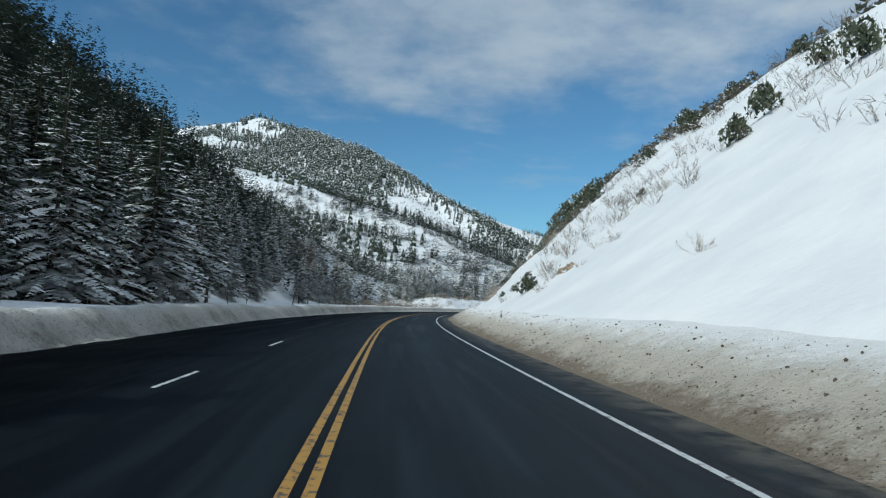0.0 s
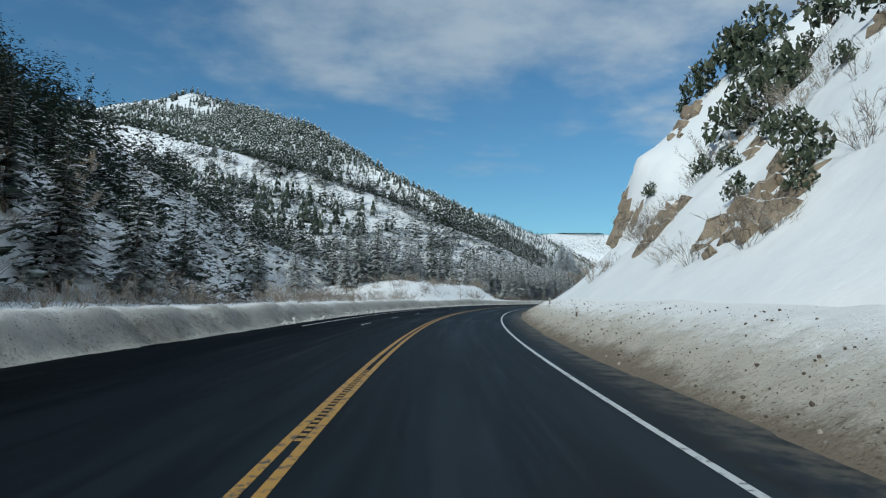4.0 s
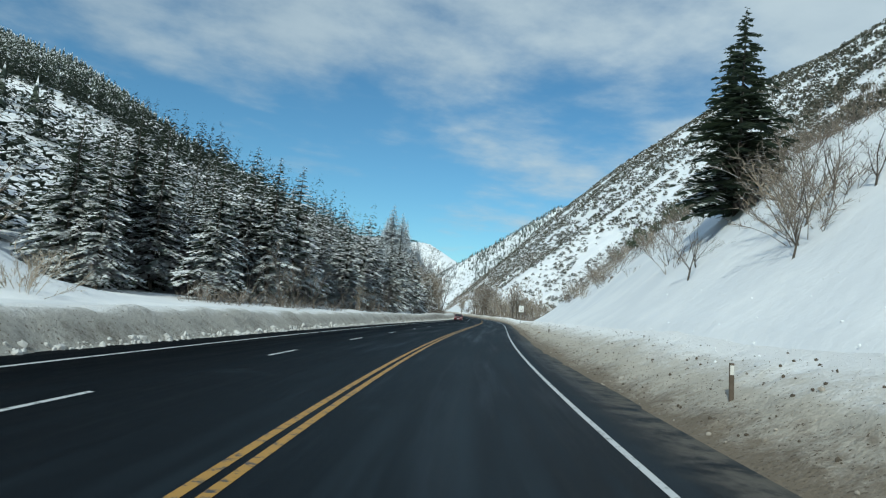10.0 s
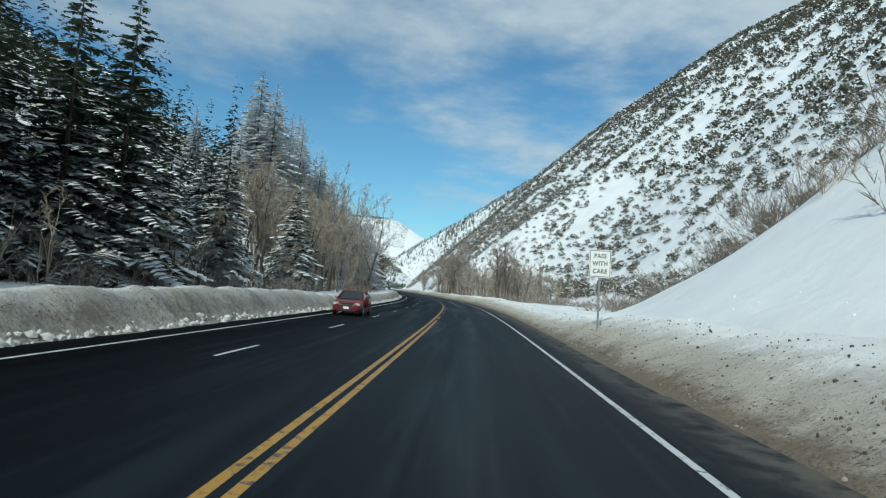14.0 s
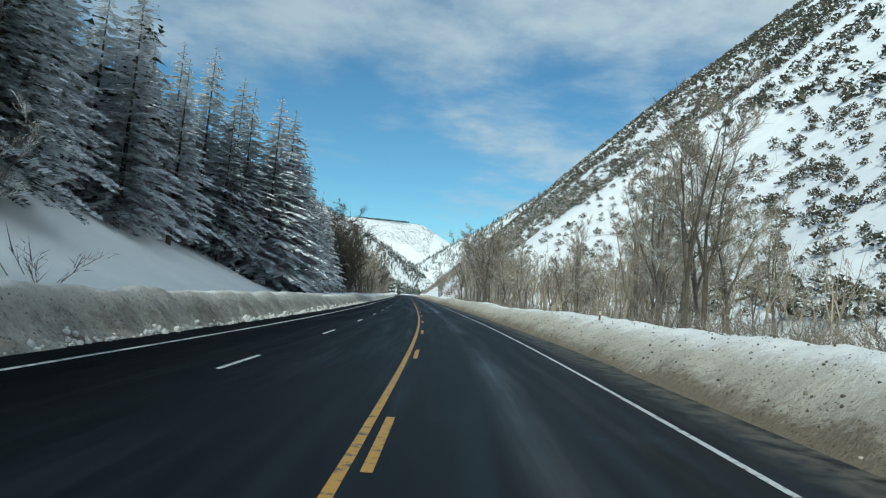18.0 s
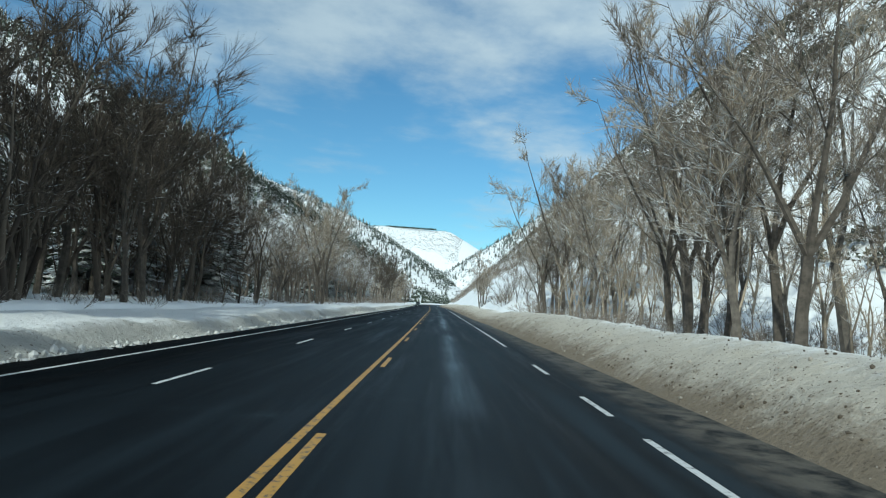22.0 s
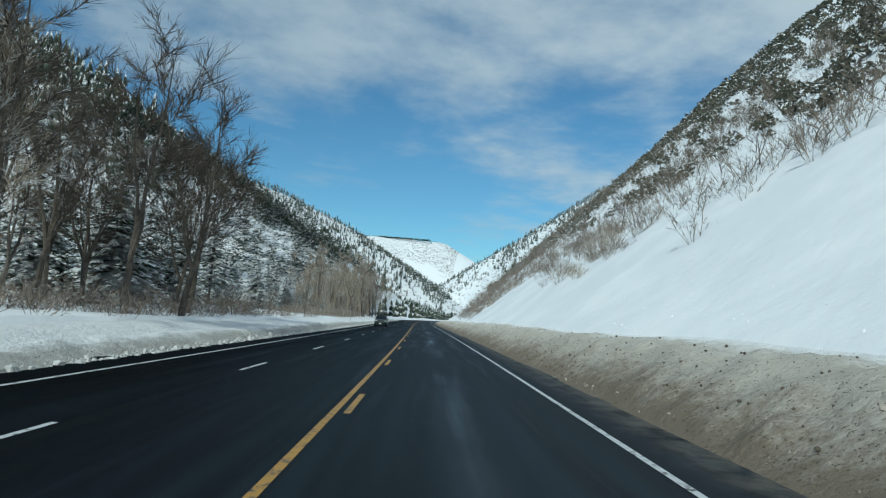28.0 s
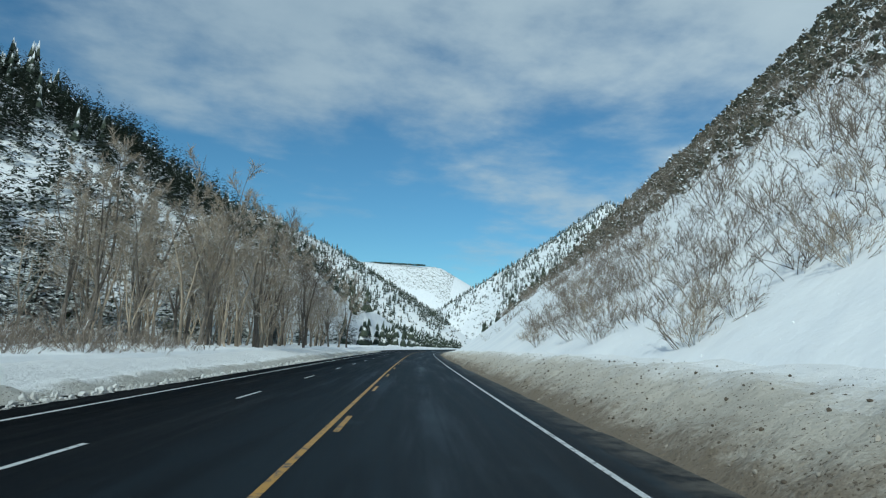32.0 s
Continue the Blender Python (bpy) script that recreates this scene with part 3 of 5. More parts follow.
def fine_crown(rng, tall, wide, levels, per, sprays, low=0.06, spray=1.0):
    """A crown of boughs made of many small drooping sprays."""
    v, f = [], []
    for i in range(levels):
        t = min(0.985, low + (1 - low) * (i + rng.random()) / levels)
        reach = wide * (1 - t) ** 0.82 * (0.55 + 0.45 * min(1, (t - low + 0.08) * 8)) + 0.05
        count = max(4, int(per * (0.5 + 0.5 * (1 - t))))
        off = rng.random() * 6.3
        for j in range(count):
            az = off + 6.283 * (j + 0.7 * rng.random()) / count
            L = reach * rng.uniform(0.55, 1.12)
            z = tall * t + rng.uniform(-1, 1) * tall / levels
            out = Vector((math.cos(az), math.sin(az), 0))
            side = Vector((-out.y, out.x, 0))
            drop = L * rng.uniform(0.25, 0.5) * (1 - 0.65 * t)
            n = max(3, int(sprays * (0.35 + 0.65 * L / wide)))
            for k in range(n):
                q = 0.18 + 0.82 * (k + rng.random() * 0.6) / n
                c = out * L * q + Vector((0, 0, z - drop * q * q + 0.06 * L * q))
                sg = 1 if k % 2 else -1
                w = (0.17 * wide * (1 - t) ** 0.45 + 0.22 * L) * (1.1 - 0.55 * q) * rng.uniform(0.7, 1.3) * spray
                if k == n - 1:
                    e = c + out * w * 0.9 + Vector((0, 0, -0.35 * w))
                    g = c + side * w * 0.35 + Vector((0, 0, -0.1 * w))
                else:
                    e = c + side * sg * w + out * w * 0.75 + Vector((0, 0, -w * rng.uniform(0.2, 0.6)))
                    g = c + out * w * 0.75 + Vector((0, 0, -0.12 * w))
                b = len(v)
                v += [c - out * w * 0.35, g, e]
                f.append((b, b + 1, b + 2) if sg > 0 and k != n - 1 else (b, b + 2, b + 1) if k != n - 1 else (b, b + 2, b + 1))
    return v, f


def crooked(rng, a, way, length, steps, wander, lift):
    """Points of a limb that wanders as it grows and bends upwards by lift."""
    pts, d = [a], way.normalized()
    for k in range(steps):
        d = (d + wander * Vector((rng.uniform(-1, 1), rng.uniform(-1, 1), rng.uniform(-1, 1))) + Vector((0, 0, lift))).normalized()
        pts.append(pts[-1] + d * length / steps)
    return pts


def along_limb(pts, t):
    k = min(len(pts) - 2, int(t * (len(pts) - 1)))
    return pts[k].lerp(pts[k + 1], t * (len(pts) - 1) - k), (pts[k + 1] - pts[k]).normalized()


def bare_crown(rng, tall, spread, limbs, subs, twigs, clear=0.25, thin=0.018, leaders=3):
    """Forked trunk and boughs as limbs (first list), fine twigs (second list)."""
    v, f, tv, tf = [], [], [], []
    r0 = 0.010 * tall + 0.02

    def sliver(a, c, w):
        d = c - a
        s = d.cross(Vector((rng.uniform(-1, 1), rng.uniform(-1, 1), rng.uniform(-1, 1)))).normalized() * w
        b = len(tv)
        tv.extend([a - s, a + s, c])
        tf.append((b, b + 1, b + 2))

    fork = tall * rng.uniform(0.12, 0.24)
    trunk = crooked(rng, Vector((0, 0, -0.3)), Vector((rng.uniform(-.2, .2), rng.uniform(-.2, .2), 1)), fork + 0.3, 2, 0.12, 0.1)
    tube(v, f, trunk, [r0 * 1.25, r0, r0 * 0.9], 6)
    turn = rng.uniform(0, 6.283)
    for n in range(leaders):
        az = turn + 6.283 * n / leaders + rng.uniform(-0.5, 0.5)
        tilt = rng.uniform(0.12, 0.42) * spread / (0.33 * tall)
        high = (tall - fork) * (rng.uniform(0.86, 1.0) if n == 0 else rng.uniform(0.62, 0.95))
        stem = crooked(rng, trunk[-1], Vector((math.cos(az) * tilt, math.sin(az) * tilt, 1)), high, 6, 0.17, 0.05)
        tube(v, f, stem, [r0 * 0.66 * (1 - 0.93 * k / 6) for k in range(7)], 5)
        count = max(3, limbs // leaders)
        for i in range(count):
            t = clear + (1 - clear) * (i + rng.random()) / count
            a, way = along_limb(stem, min(t, 0.985))
            az2 = i * 2.4 + n + rng.uniform(-0.6, 0.6)
            L = spread * (0.95 - 0.6 * t) * rng.uniform(0.65, 1.2)
            d = way * rng.uniform(0.3, 0.9) + Vector((math.cos(az2), math.sin(az2), rng.uniform(-0.1, 0.5)))
            limb = crooked(rng, a, d, L, 4, 0.28, 0.10)
            r = max(0.014, r0 * 0.24 * (1.1 - t))
            tube(v, f, limb, [r, r * 0.75, r * 0.55, r * 0.35, r * 0.12], 3)
            for j in range(subs):
                c, w2 = along_limb(limb, 0.15 + 0.84 * (j + rng.random()) / subs)
                d2 = (w2 + 0.95 * Vector((rng.uniform(-1, 1), rng.uniform(-1, 1), rng.uniform(-0.4, 0.9)))).normalized()
                L2 = L * rng.uniform(0.22, 0.48)
                c2 = c + d2 * L2
                sliver(c, c2, max(0.012, r * 0.3))
                for k in range(twigs):
                    w = c.lerp(c2, 0.15 + 0.85 * (k + rng.random()) / twigs)
                    d3 = (d2 + 0.9 * Vector((rng.uniform(-1, 1), rng.uniform(-1, 1), rng.uniform(-0.5, 1)))).normalized()
                    L3 = L2 * rng.uniform(0.35, 0.85)
                    x = w + d3 * L3
                    sliver(w, x, thin)
                    for _ in range(2):
                        d4 = (d3 + 0.9 * Vector((rng.uniform(-1, 1), rng.uniform(-1, 1), rng.uniform(-0.6, 1)))).normalized()
                        sliver(w.lerp(x, rng.uniform(0.1, 0.8)), x + d4 * L3 * rng.uniform(0.2, 0.7), thin * 0.6)
    return v, f, tv, tf


def shrub_twigs(rng, tall, spread, stems, twigs, thin=0.014, flat=False):
    """Gnarled stems that spread from one root, each breaking into fine twigs."""
    v, f = [], []

    def sliver(a, c, w):
        s = (c - a).cross(Vector((rng.uniform(-1, 1), rng.uniform(-1, 1), rng.uniform(-1, 1)))).normalized() * w
        b = len(v)
        v.extend([a - s, a + s, c])
        f.append((b, b + 1, b + 2))

    for i in range(stems):
        az, out = i * 2.4 + rng.uniform(-0.6, 0.6), rng.uniform(0.15, 1.0)
        a = Vector((math.cos(az), math.sin(az), 0)) * spread * 0.25 * rng.random() - Vector((0, 0, 0.12))
        way = Vector((math.cos(az) * out * spread, math.sin(az) * out * spread, tall * rng.uniform(0.45, 1.0)))
        pts = crooked(rng, a, way, way.length, 3, 0.30, 0.06)
        if flat:
            for p, q in zip(pts, pts[1:]):
                sliver(p, q + (q - p) * 0.4, thin * 1.5)
        else:
            tube(v, f, pts, [thin * 1.2, thin * 0.9, thin * 0.65, thin * 0.3], 3)
        for k in range(twigs):
            c, w = along_limb(pts, rng.uniform(0.3, 0.99))
            d = (w + 0.9 * Vector((rng.uniform(-1, 1), rng.uniform(-1, 1), rng.uniform(-0.5, 0.8)))).normalized()
            x = c + d * tall * rng.uniform(0.14, 0.36)
            sliver(c, x, thin)
            for _ in range(2):
                g = c.lerp(x, rng.uniform(0.2, 0.9))
                y = g + (d + 1.1 * Vector((rng.uniform(-1, 1), rng.uniform(-1, 1), rng.uniform(-0.6, 0.9)))).normalized() * tall * rng.uniform(0.08, 0.2)
                sliver(g, y, thin * 0.7)
    return v, f


def thing(name, label, category, group=""):
    return tagged(new(name), label, category, group)


rng = random.Random(11)


def conifer_model(tall, wide, levels, per, twigs, label, low=0.08, mat=None):
    top = thing("conifer_tree", label, "tree", "roadside conifers")
    v, f = [], []
    tube(v, f, [Vector((0, 0, -0.5)), Vector((0, 0, tall * 0.5)), Vector((0, 0, tall))], [0.013 * tall + 0.03, 0.006 * tall, 0.008], 7)
    mesh_object("trunk", v, f, m_bark, top)
    v, f = fine_crown(rng, tall, wide, levels, per, twigs, low, 0.56 if mat is None else 0.45)
    mesh_object("crown", v, f, mat or m_needle, top)
    return top


def bare_model(tall, spread, limbs, subs, twigs, label, bark, twig, clear=0.25, thin=0.018):
    top = thing("bare_tree", label, "tree", "leafless roadside trees")
    v, f, tv, tf = bare_crown(rng, tall, spread, limbs, subs, twigs, clear, thin)
    mesh_object("trunk", v, f, bark, top)
    mesh_object("crown", tv, tf, twig, top)
    return top


def shrub_model(tall, spread, stems, twigs, label, mat):
    v, f = shrub_twigs(rng, tall, spread, stems, twigs)
    ob = mesh_object("shrub", v, f, mat)
    return tagged(ob, label, "shrub", "roadside shrubs")


def tuft_blades(rng, count=7, lo=0.40, hi=0.72):
    """A small ragged bush: tilted sprays filling a low dome."""
    v, f = [], []
    for k in range(count):
        az, r = k * 2.4 + rng.uniform(-0.4, 0.4), rng.uniform(0.02, 1.0) ** 0.95
        c = Vector((math.cos(az) * r, math.sin(az) * r, 0.25 + (1.15 - 0.75 * r * r) * rng.uniform(0.2, 1.0)))
        a = Vector((rng.gauss(0, 1), rng.gauss(0, 1), rng.gauss(0, 0.7))).normalized()
        e = a.cross(Vector((rng.gauss(0, 1), rng.gauss(0, 1), rng.gauss(0, 1)))).normalized()
        w = rng.uniform(lo, hi)
        b = len(v)
        v += [c - a * w, c + a * w, c + e * w * 1.2]
        f.append((b, b + 1, b + 2))
    return v, f


class Kind:
    """Models of one kind; the first call of put() moves a model itself, later ones copy it."""

    def __init__(self, models):
        self.models, self.fresh = models, [True] * len(models)

    def put(self, s, d, size, sink=0.15, k=None, label=""):
        k = rng.randrange(len(self.models)) if k is None else k
        p = place(s, d, sink)
        m = Matrix.Translation(p) @ Matrix.Rotation(rng.uniform(0, 6.283), 4, "Z")
        ob = self.models[k]
        if self.fresh[k]:
            ob.matrix_basis, self.fresh[k] = m, False
        else:
            ob = copy_thing(ob, m)
        ob.scale = (size * rng.uniform(0.92, 1.08),) * 2 + (size,)
        if label:
            ob["label"] = label
        return ob


# models are about 10 m (trees) and 2 m (shrubs) tall
conifers = Kind([conifer_model(10, w, lv, per, 23, lab, low) for w, lv, per, lab, low in (
    (3.0, 48, 9, "dark green spruce with snow on its boughs", 0.05),
    (2.4, 48, 9, "slender fir carrying patches of snow", 0.08),
    (3.2, 48, 10, "broad spruce loaded with fresh snow", 0.05),
    (2.6, 44, 9, "tall fir with a bare lower trunk in snow", 0.18),
    (2.9, 44, 9, "ragged dark conifer dusted with snow", 0.12))])
laden = Kind([conifer_model(10, w, lv, per, 32, lab, low, m_laden) for w, lv, per, lab, low in (
    (2.9, 54, 11, "tall spruce heavily laden with snow", 0.05),
    (2.6, 54, 11, "tall slender fir heavily laden with snow", 0.10),
    (3.2, 54, 11, "broad snow-laden spruce with drooping boughs", 0.06))])
cottonwoods = Kind([bare_model(10, 3.3, 18, 9, 12, "leafless cottonwood with tan twigs", m_bark, m_twig, 0.12, 0.011),
                    bare_model(10, 2.8, 18, 9, 12, "slender leafless cottonwood with pale bark", m_bark_pale, m_twig, 0.08, 0.011),
                    bare_model(10, 3.6, 18, 9, 12, "spreading leafless cottonwood with dark trunk", m_bark, m_grey_twig, 0.2, 0.011),
                    bare_model(10, 2.4, 18, 9, 12, "narrow leafless poplar with tan twigs", m_bark_pale, m_twig, 0.06, 0.011)])
saplings = Kind([bare_model(5, 1.9, 9, 6, 5, "small leafless tree with grey twigs in the snow", m_bark, m_grey_twig, 0.06, 0.010),
                 bare_model(5, 2.3, 9, 6, 5, "low spreading leafless tree in the snow", m_bark, m_grey_twig, 0.03, 0.010)])
shrubs = Kind([shrub_model(2, 2.2, 20, 11, "leafless grey-brown shrub poking out of the snow", m_grey_twig),
               shrub_model(2, 2.7, 22, 11, "wide leafless shrub with snow on its twigs", m_grey_twig),
               shrub_model(2, 1.9, 18, 12, "tan leafless shrub on the snow slope", m_twig)])
junipers = Kind([tagged(mesh_object("evergreen_shrub", [Vector((p.x * 1.1, p.y * 1.1, p.z * 1.75 - 0.3)) for p in v], f, m_juniper), lab, "shrub", "evergreen shrubs") for (v, f), lab in (
    (tuft_blades(rng, 300, 0.07, 0.17), "rounded grey-green juniper on the snow slope"), (tuft_blades(rng, 260, 0.08, 0.19), "ragged evergreen shrub dusted with snow"))])


def scatter(kind, s0, s1, d0, d1, count, lo, hi, unit=10.0, gap=0.0):
    made = []
    tries = 0
    while len(made) < count and tries < count * 30:
        tries += 1
        s, d = rng.uniform(s0, s1), rng.uniform(d0, d1)
        if any((s - a) ** 2 + (d - c) ** 2 < gap * gap for a, c in made):
            continue
        made.append((s, d))
        kind.put(s, d, rng.uniform(lo, hi) / unit)


# conifers along the left side
scatter(conifers, -10, 60, -38, -17, 30, 10, 16, gap=2.6)
scatter(conifers, 60, 132, -34, -19, 38, 7, 13, gap=2.4)
scatter(saplings, 20, 130, -19, -15, 16, 3, 6, 5)
scatter(conifers, 125, 178, -48, -24, 14, 8, 13, gap=4)
scatter(conifers, 200, 300, -38, -29, 17, 9, 14, gap=2.8)
scatter(conifers, 296, 345, -34, -15, 36, 10, 16, gap=2.6)
scatter(conifers, 345, 392, -32, -13.5, 42, 11, 16, gap=2.3)
scatter(conifers, 392, 428, -32, -14, 22, 9, 14, gap=2.4)
scatter(laden, 446, 480, -36, -19, 14, 12, 17, gap=3)
scatter(laden, 484, 548, -33, -20.5, 24, 15, 21, gap=2.4)
scatter(laden, 545, 594, -25, -16.5, 14, 14, 20, gap=2.4)
scatter(laden, 588, 607, -28, -14.5, 12, 12, 17, gap=2.4)
scatter(conifers, 610, 642, -27, -16.5, 10, 9, 13, gap=2.6)
scatter(conifers, 815, 1000, -46, -29, 32, 10, 16, gap=3.6)
for s, d, h in ((800, -24, 1.5), (806, -27, 1.6), (797, -29, 1.5)):
    conifers.put(s, d, h)
laden.put(568, -15.5, 0.72, k=2, label="young spruce on the snowy roadside laden with snow")
for s, d, h in ((546, -21, 2.15), (550, -23.5, 2.3), (555, -20.5, 2.05), (561, -22, 1.9), (567, -21, 1.75), (540, -24, 2.2), (553, -17.5, 2.3), (557, -18.5, 2.25), (562, -17.5, 2.1), (549, -18.5, 2.3), (571, -18, 1.7), (576, -19, 1.6)):
    laden.put(s, d, h)
# conifers of the right slope
conifers.put(306, 20.4, 1.55, 0.2, 2, "tall dark green spruce standing on the snow slope").scale = (1.62, 1.62, 1.6)
for s, d, h in ((276, 31, 2.5), (282, 34, 2.9), (286, 32, 2.6), (281, 38, 2.9)):
    conifers.put(s, d, h, 0.4, 1).scale = (h * 0.64, h * 0.64, h)
# cottonwoods and other leafless trees
scatter(cottonwoods, 424, 452, -24, -13, 18, 9, 14, gap=2)
scatter(saplings, 300, 420, -14.5, -12, 14, 3, 5.5, 5)
dark_trees = Kind([bare_model(10, 3.4, 18, 9, 12, "dark leafless cottonwood with crooked limbs", m_bark, m_shade_twig, 0.10, 0.011),
                   bare_model(10, 2.8, 18, 9, 12, "dark slender leafless tree above the snow bank", m_bark, m_shade_twig, 0.06, 0.011)])
snowy_trees = Kind([bare_model(10, 3.6, 20, 8, 7, "leafless tree with snow along its dark boughs", m_bark, m_frost_twig, 0.08, 0.016)])
scatter(dark_trees, 594, 640, -24, -14, 20, 12, 19, gap=2)
scatter(dark_trees, 640, 700, -30, -14, 10, 9, 15, gap=2.2)
scatter(snowy_trees, 650, 735, -26, -14, 16, 9, 14, gap=2.2)
scatter(conifers, 690, 732, -28, -17, 7, 9, 13, gap=3)
scatter(snowy_trees, 450, 480, -24, -12.5, 16, 11, 18, gap=2.2)
scatter(snowy_trees, 448, 500, -22, -13, 12, 4, 7, gap=2)
scatter(laden, 452, 486, -34, -21, 12, 18, 24, gap=3)
scatter(cottonwoods, 640, 735, -24, -12.5, 18, 9, 15, gap=2.2)
scatter(dark_trees, 770, 796, -26, -12.5, 11, 12, 18, gap=2)
scatter(cottonwoods, 770, 796, -26, -14, 5, 10, 15, gap=2)
scatter(cottonwoods, 905, 1010, -28, -13, 34, 13, 19, gap=2.2)
scatter(saplings, 800, 905, -30, -13, 18, 2.5, 4.5, 5)
scatter(cottonwoods, 513, 612, 14, 32, 58, 6, 12, gap=1.8)
scatter(cottonwoods, 612, 660, 14, 27, 11, 12, 18, gap=2.6)
scatter(saplings, 505, 600, 13, 26, 14, 3, 6, 5)
for s, d, h, k in ((648, 14.5, 1.9, 0), (652, 16, 1.8, 2), (656, 14, 1.65, 0), (660, 15.5, 1.5, 1), (645, 18, 1.85, 2), (640, 15.5, 1.5, 0), (604, 14, 1.7, 2), (609, 16, 1.8, 0), (614, 14, 1.8, 2), (619, 15, 1.6, 0)):
    cottonwoods.put(s, d, h, k=k)
cottonwoods.put(717, 10.6, 1.25, k=3)
cottonwoods.put(720, 11.6, 1.1, k=1)
cottonwoods.put(715, 11.3, 1.0, k=3)
for s, d, h in ((716, 10.9, 0.9), (718.5, 11.2, 0.95), (719, 10.7, 0.8), (714, 11.0, 0.7)):
    cottonwoods.put(s, d, h, k=3)
for s, d, h in ((657, 13, 1.3), (661, 13.4, 1.4), (654, 14, 1.3), (681, 11.9, 1.2), (682, 12.6, 1.0), (285, 15.8, 1.3), (289, 17, 1.5), (292, 18.6, 1.5), (287, 17.8, 1.3)):
    shrubs.put(s, d, h)
for s, d, h in ((681, 12, 1.0), (287, 16.6, 0.75), (291, 18, 0.8), (289, 18.8, 0.8)):
    saplings.put(s, d, h)
shrubs.put(694, 12.1, 1.2)
shrubs.put(692, 13, 0.9)
saplings.put(694, 12.1, 1.0)
for s, d, h in ((693, 13.5, .9), (690, 14.5, 1.1), (687, 13.5, 1.0), (684, 13, .95), (680, 14.5, 1.1), (676, 13, 1.2), (672, 14, 1.25)):
    saplings.put(s, d, h)
# shrubs
for s, d, h in ((507, 14.5, 1.45), (509, 16.5, 1.5), (511, 15, 1.3), (513, 18, 1.35), (608, 13.8, 1.6), (612, 15, 1.7), (606, 17, 1.6), (619, 16, 1.5), (657, 13.6, 1.15), (660, 14.6, 1.25), (655, 15.2, 1.2), (659, 16, 1.1), (667, 17, .8), (671, 16, .7), (659, -12, 1.5), (663, -13.2, 1.55), (553, 20, 1.0), (556, 22, 0.95)):
    cottonwoods.put(s, d, h)
scatter(junipers, 0, 120, 28, 66, 30, 2.2, 4.2, 2.4)
for s, d, h in ((60.5, 13.6, 1.0), (61.5, 14.2, 0.8), (53.5, 31, 1.4), (64.4, 38.7, 1.3), (70.9, 28.2, .6), (72, 14, .5), (76, 16, .6), (80, 13.4, .45)):
    junipers.put(s, d, h, 0.3)
for s, d, h in ((53.4, 20.2, .5), (60.4, 27.2, .7), (52.7, 17, .35), (54.8, 13.9, .5), (66.7, 12.1, .4), (56.9, 19.5, .4), (26.6, 16, .5), (58, 15.5, .6), (63, 16.5, .7), (66, 19, .8), (69, 17.5, .7), (74, 20, .8)):
    shrubs.put(s, d, h)
for s, d, h in ((247, 15.6, .7), (245, 13.9, .5), (242.9, 20.2, .5), (377, 15.6, .7), (367, 16, .5), (243.6, 17, .25)):
    shrubs.put(s, d, h)
scatter(junipers, 140, 186, 26, 36, 16, 3.5, 6.5, 2.4)
scatter(cottonwoods, 132, 150, -33, -25, 9, 7, 10)
scatter(shrubs, 215, 285, -30, -13, 40, 1.0, 2.4, 2)
scatter(shrubs, 120, 215, -30, -12, 34, 1.2, 2.6, 2)
scatter(saplings, 283, 312, 13, 21, 8, 2.5, 4.0, 5)
scatter(junipers, 320, 420, 22, 45, 24, 2, 4, 2.4)
scatter(saplings, 745, 960, 22, 36, 22, 3, 5.5, 5)
scatter(shrubs, 872, 918, 11.5, 21, 40, 1.0, 2.0, 2)
scatter(shrubs, 806, 834, 16.5, 27, 36, 1.1, 2.1, 2)
scatter(shrubs, 834, 872, 19.5, 29, 30, 1.1, 2.1, 2)
scatter(shrubs, 344, 374, 15, 25, 26, 1.3, 2.5, 2)
scatter(shrubs, 372, 416, 17, 30, 34, 1.6, 2.8, 2)
scatter(shrubs, 100, 165, 12.5, 24, 34, 1.0, 2.2, 2)
scatter(junipers, 104, 165, 15, 26, 12, 1.4, 2.8, 2.4)
scatter(shrubs, 455, 640, 12, 20, 30, 1.0, 2.2, 2)


# ---- far woods and scrub, joined ----
def joined(name, mat, label, category, models, spots, crest=()):
    """spots: s, d, size; crest: x, y, z, size. One mesh of many small plants."""
    bases = [(np.array([tuple(p) for p in v]), np.array(f)) for v, f in models]
    vs, fs, off = [], [], 0
    spots = np.array(spots)
    x, y = plan(spots[:, 0], spots[:, 1])
    z = ground_z(spots[:, 0], spots[:, 1])
    size = spots[:, 2]
    if len(crest):
        c = np.array(crest)
        x, y, z, size = (np.concatenate(q) for q in ((x, c[:, 0]), (y, c[:, 1]), (z, c[:, 2]), (size, c[:, 3])))
    for i in range(len(size)):
        bv, bf = bases[rng.randrange(len(bases))]
        a, k = rng.uniform(0, 6.283), size[i]
        c, q = math.cos(a) * k, math.sin(a) * k
        vs.append(np.stack([bv[:, 0] * c - bv[:, 1] * q + x[i], bv[:, 0] * q + bv[:, 1] * c + y[i], bv[:, 2] * k * rng.uniform(0.85, 1.15) + z[i] - 0.25], 1))
        fs.append(bf + off)
        off += len(bv)
    v, f = np.concatenate(vs), np.concatenate(fs)
    me = bpy.data.meshes.new(name)
    me.vertices.add(len(v))
    me.vertices.foreach_set("co", v.ravel())
    me.loops.add(len(f) * 3)
    me.loops.foreach_set("vertex_index", f.ravel().astype(np.int32))
    me.polygons.add(len(f))
    me.polygons.foreach_set("loop_start", np.arange(0, len(f) * 3, 3, dtype=np.int32))
    me.update(calc_edges=True)
    me.materials.append(mat)
    return tagged(new(name, me), label, category, kind="stuff")


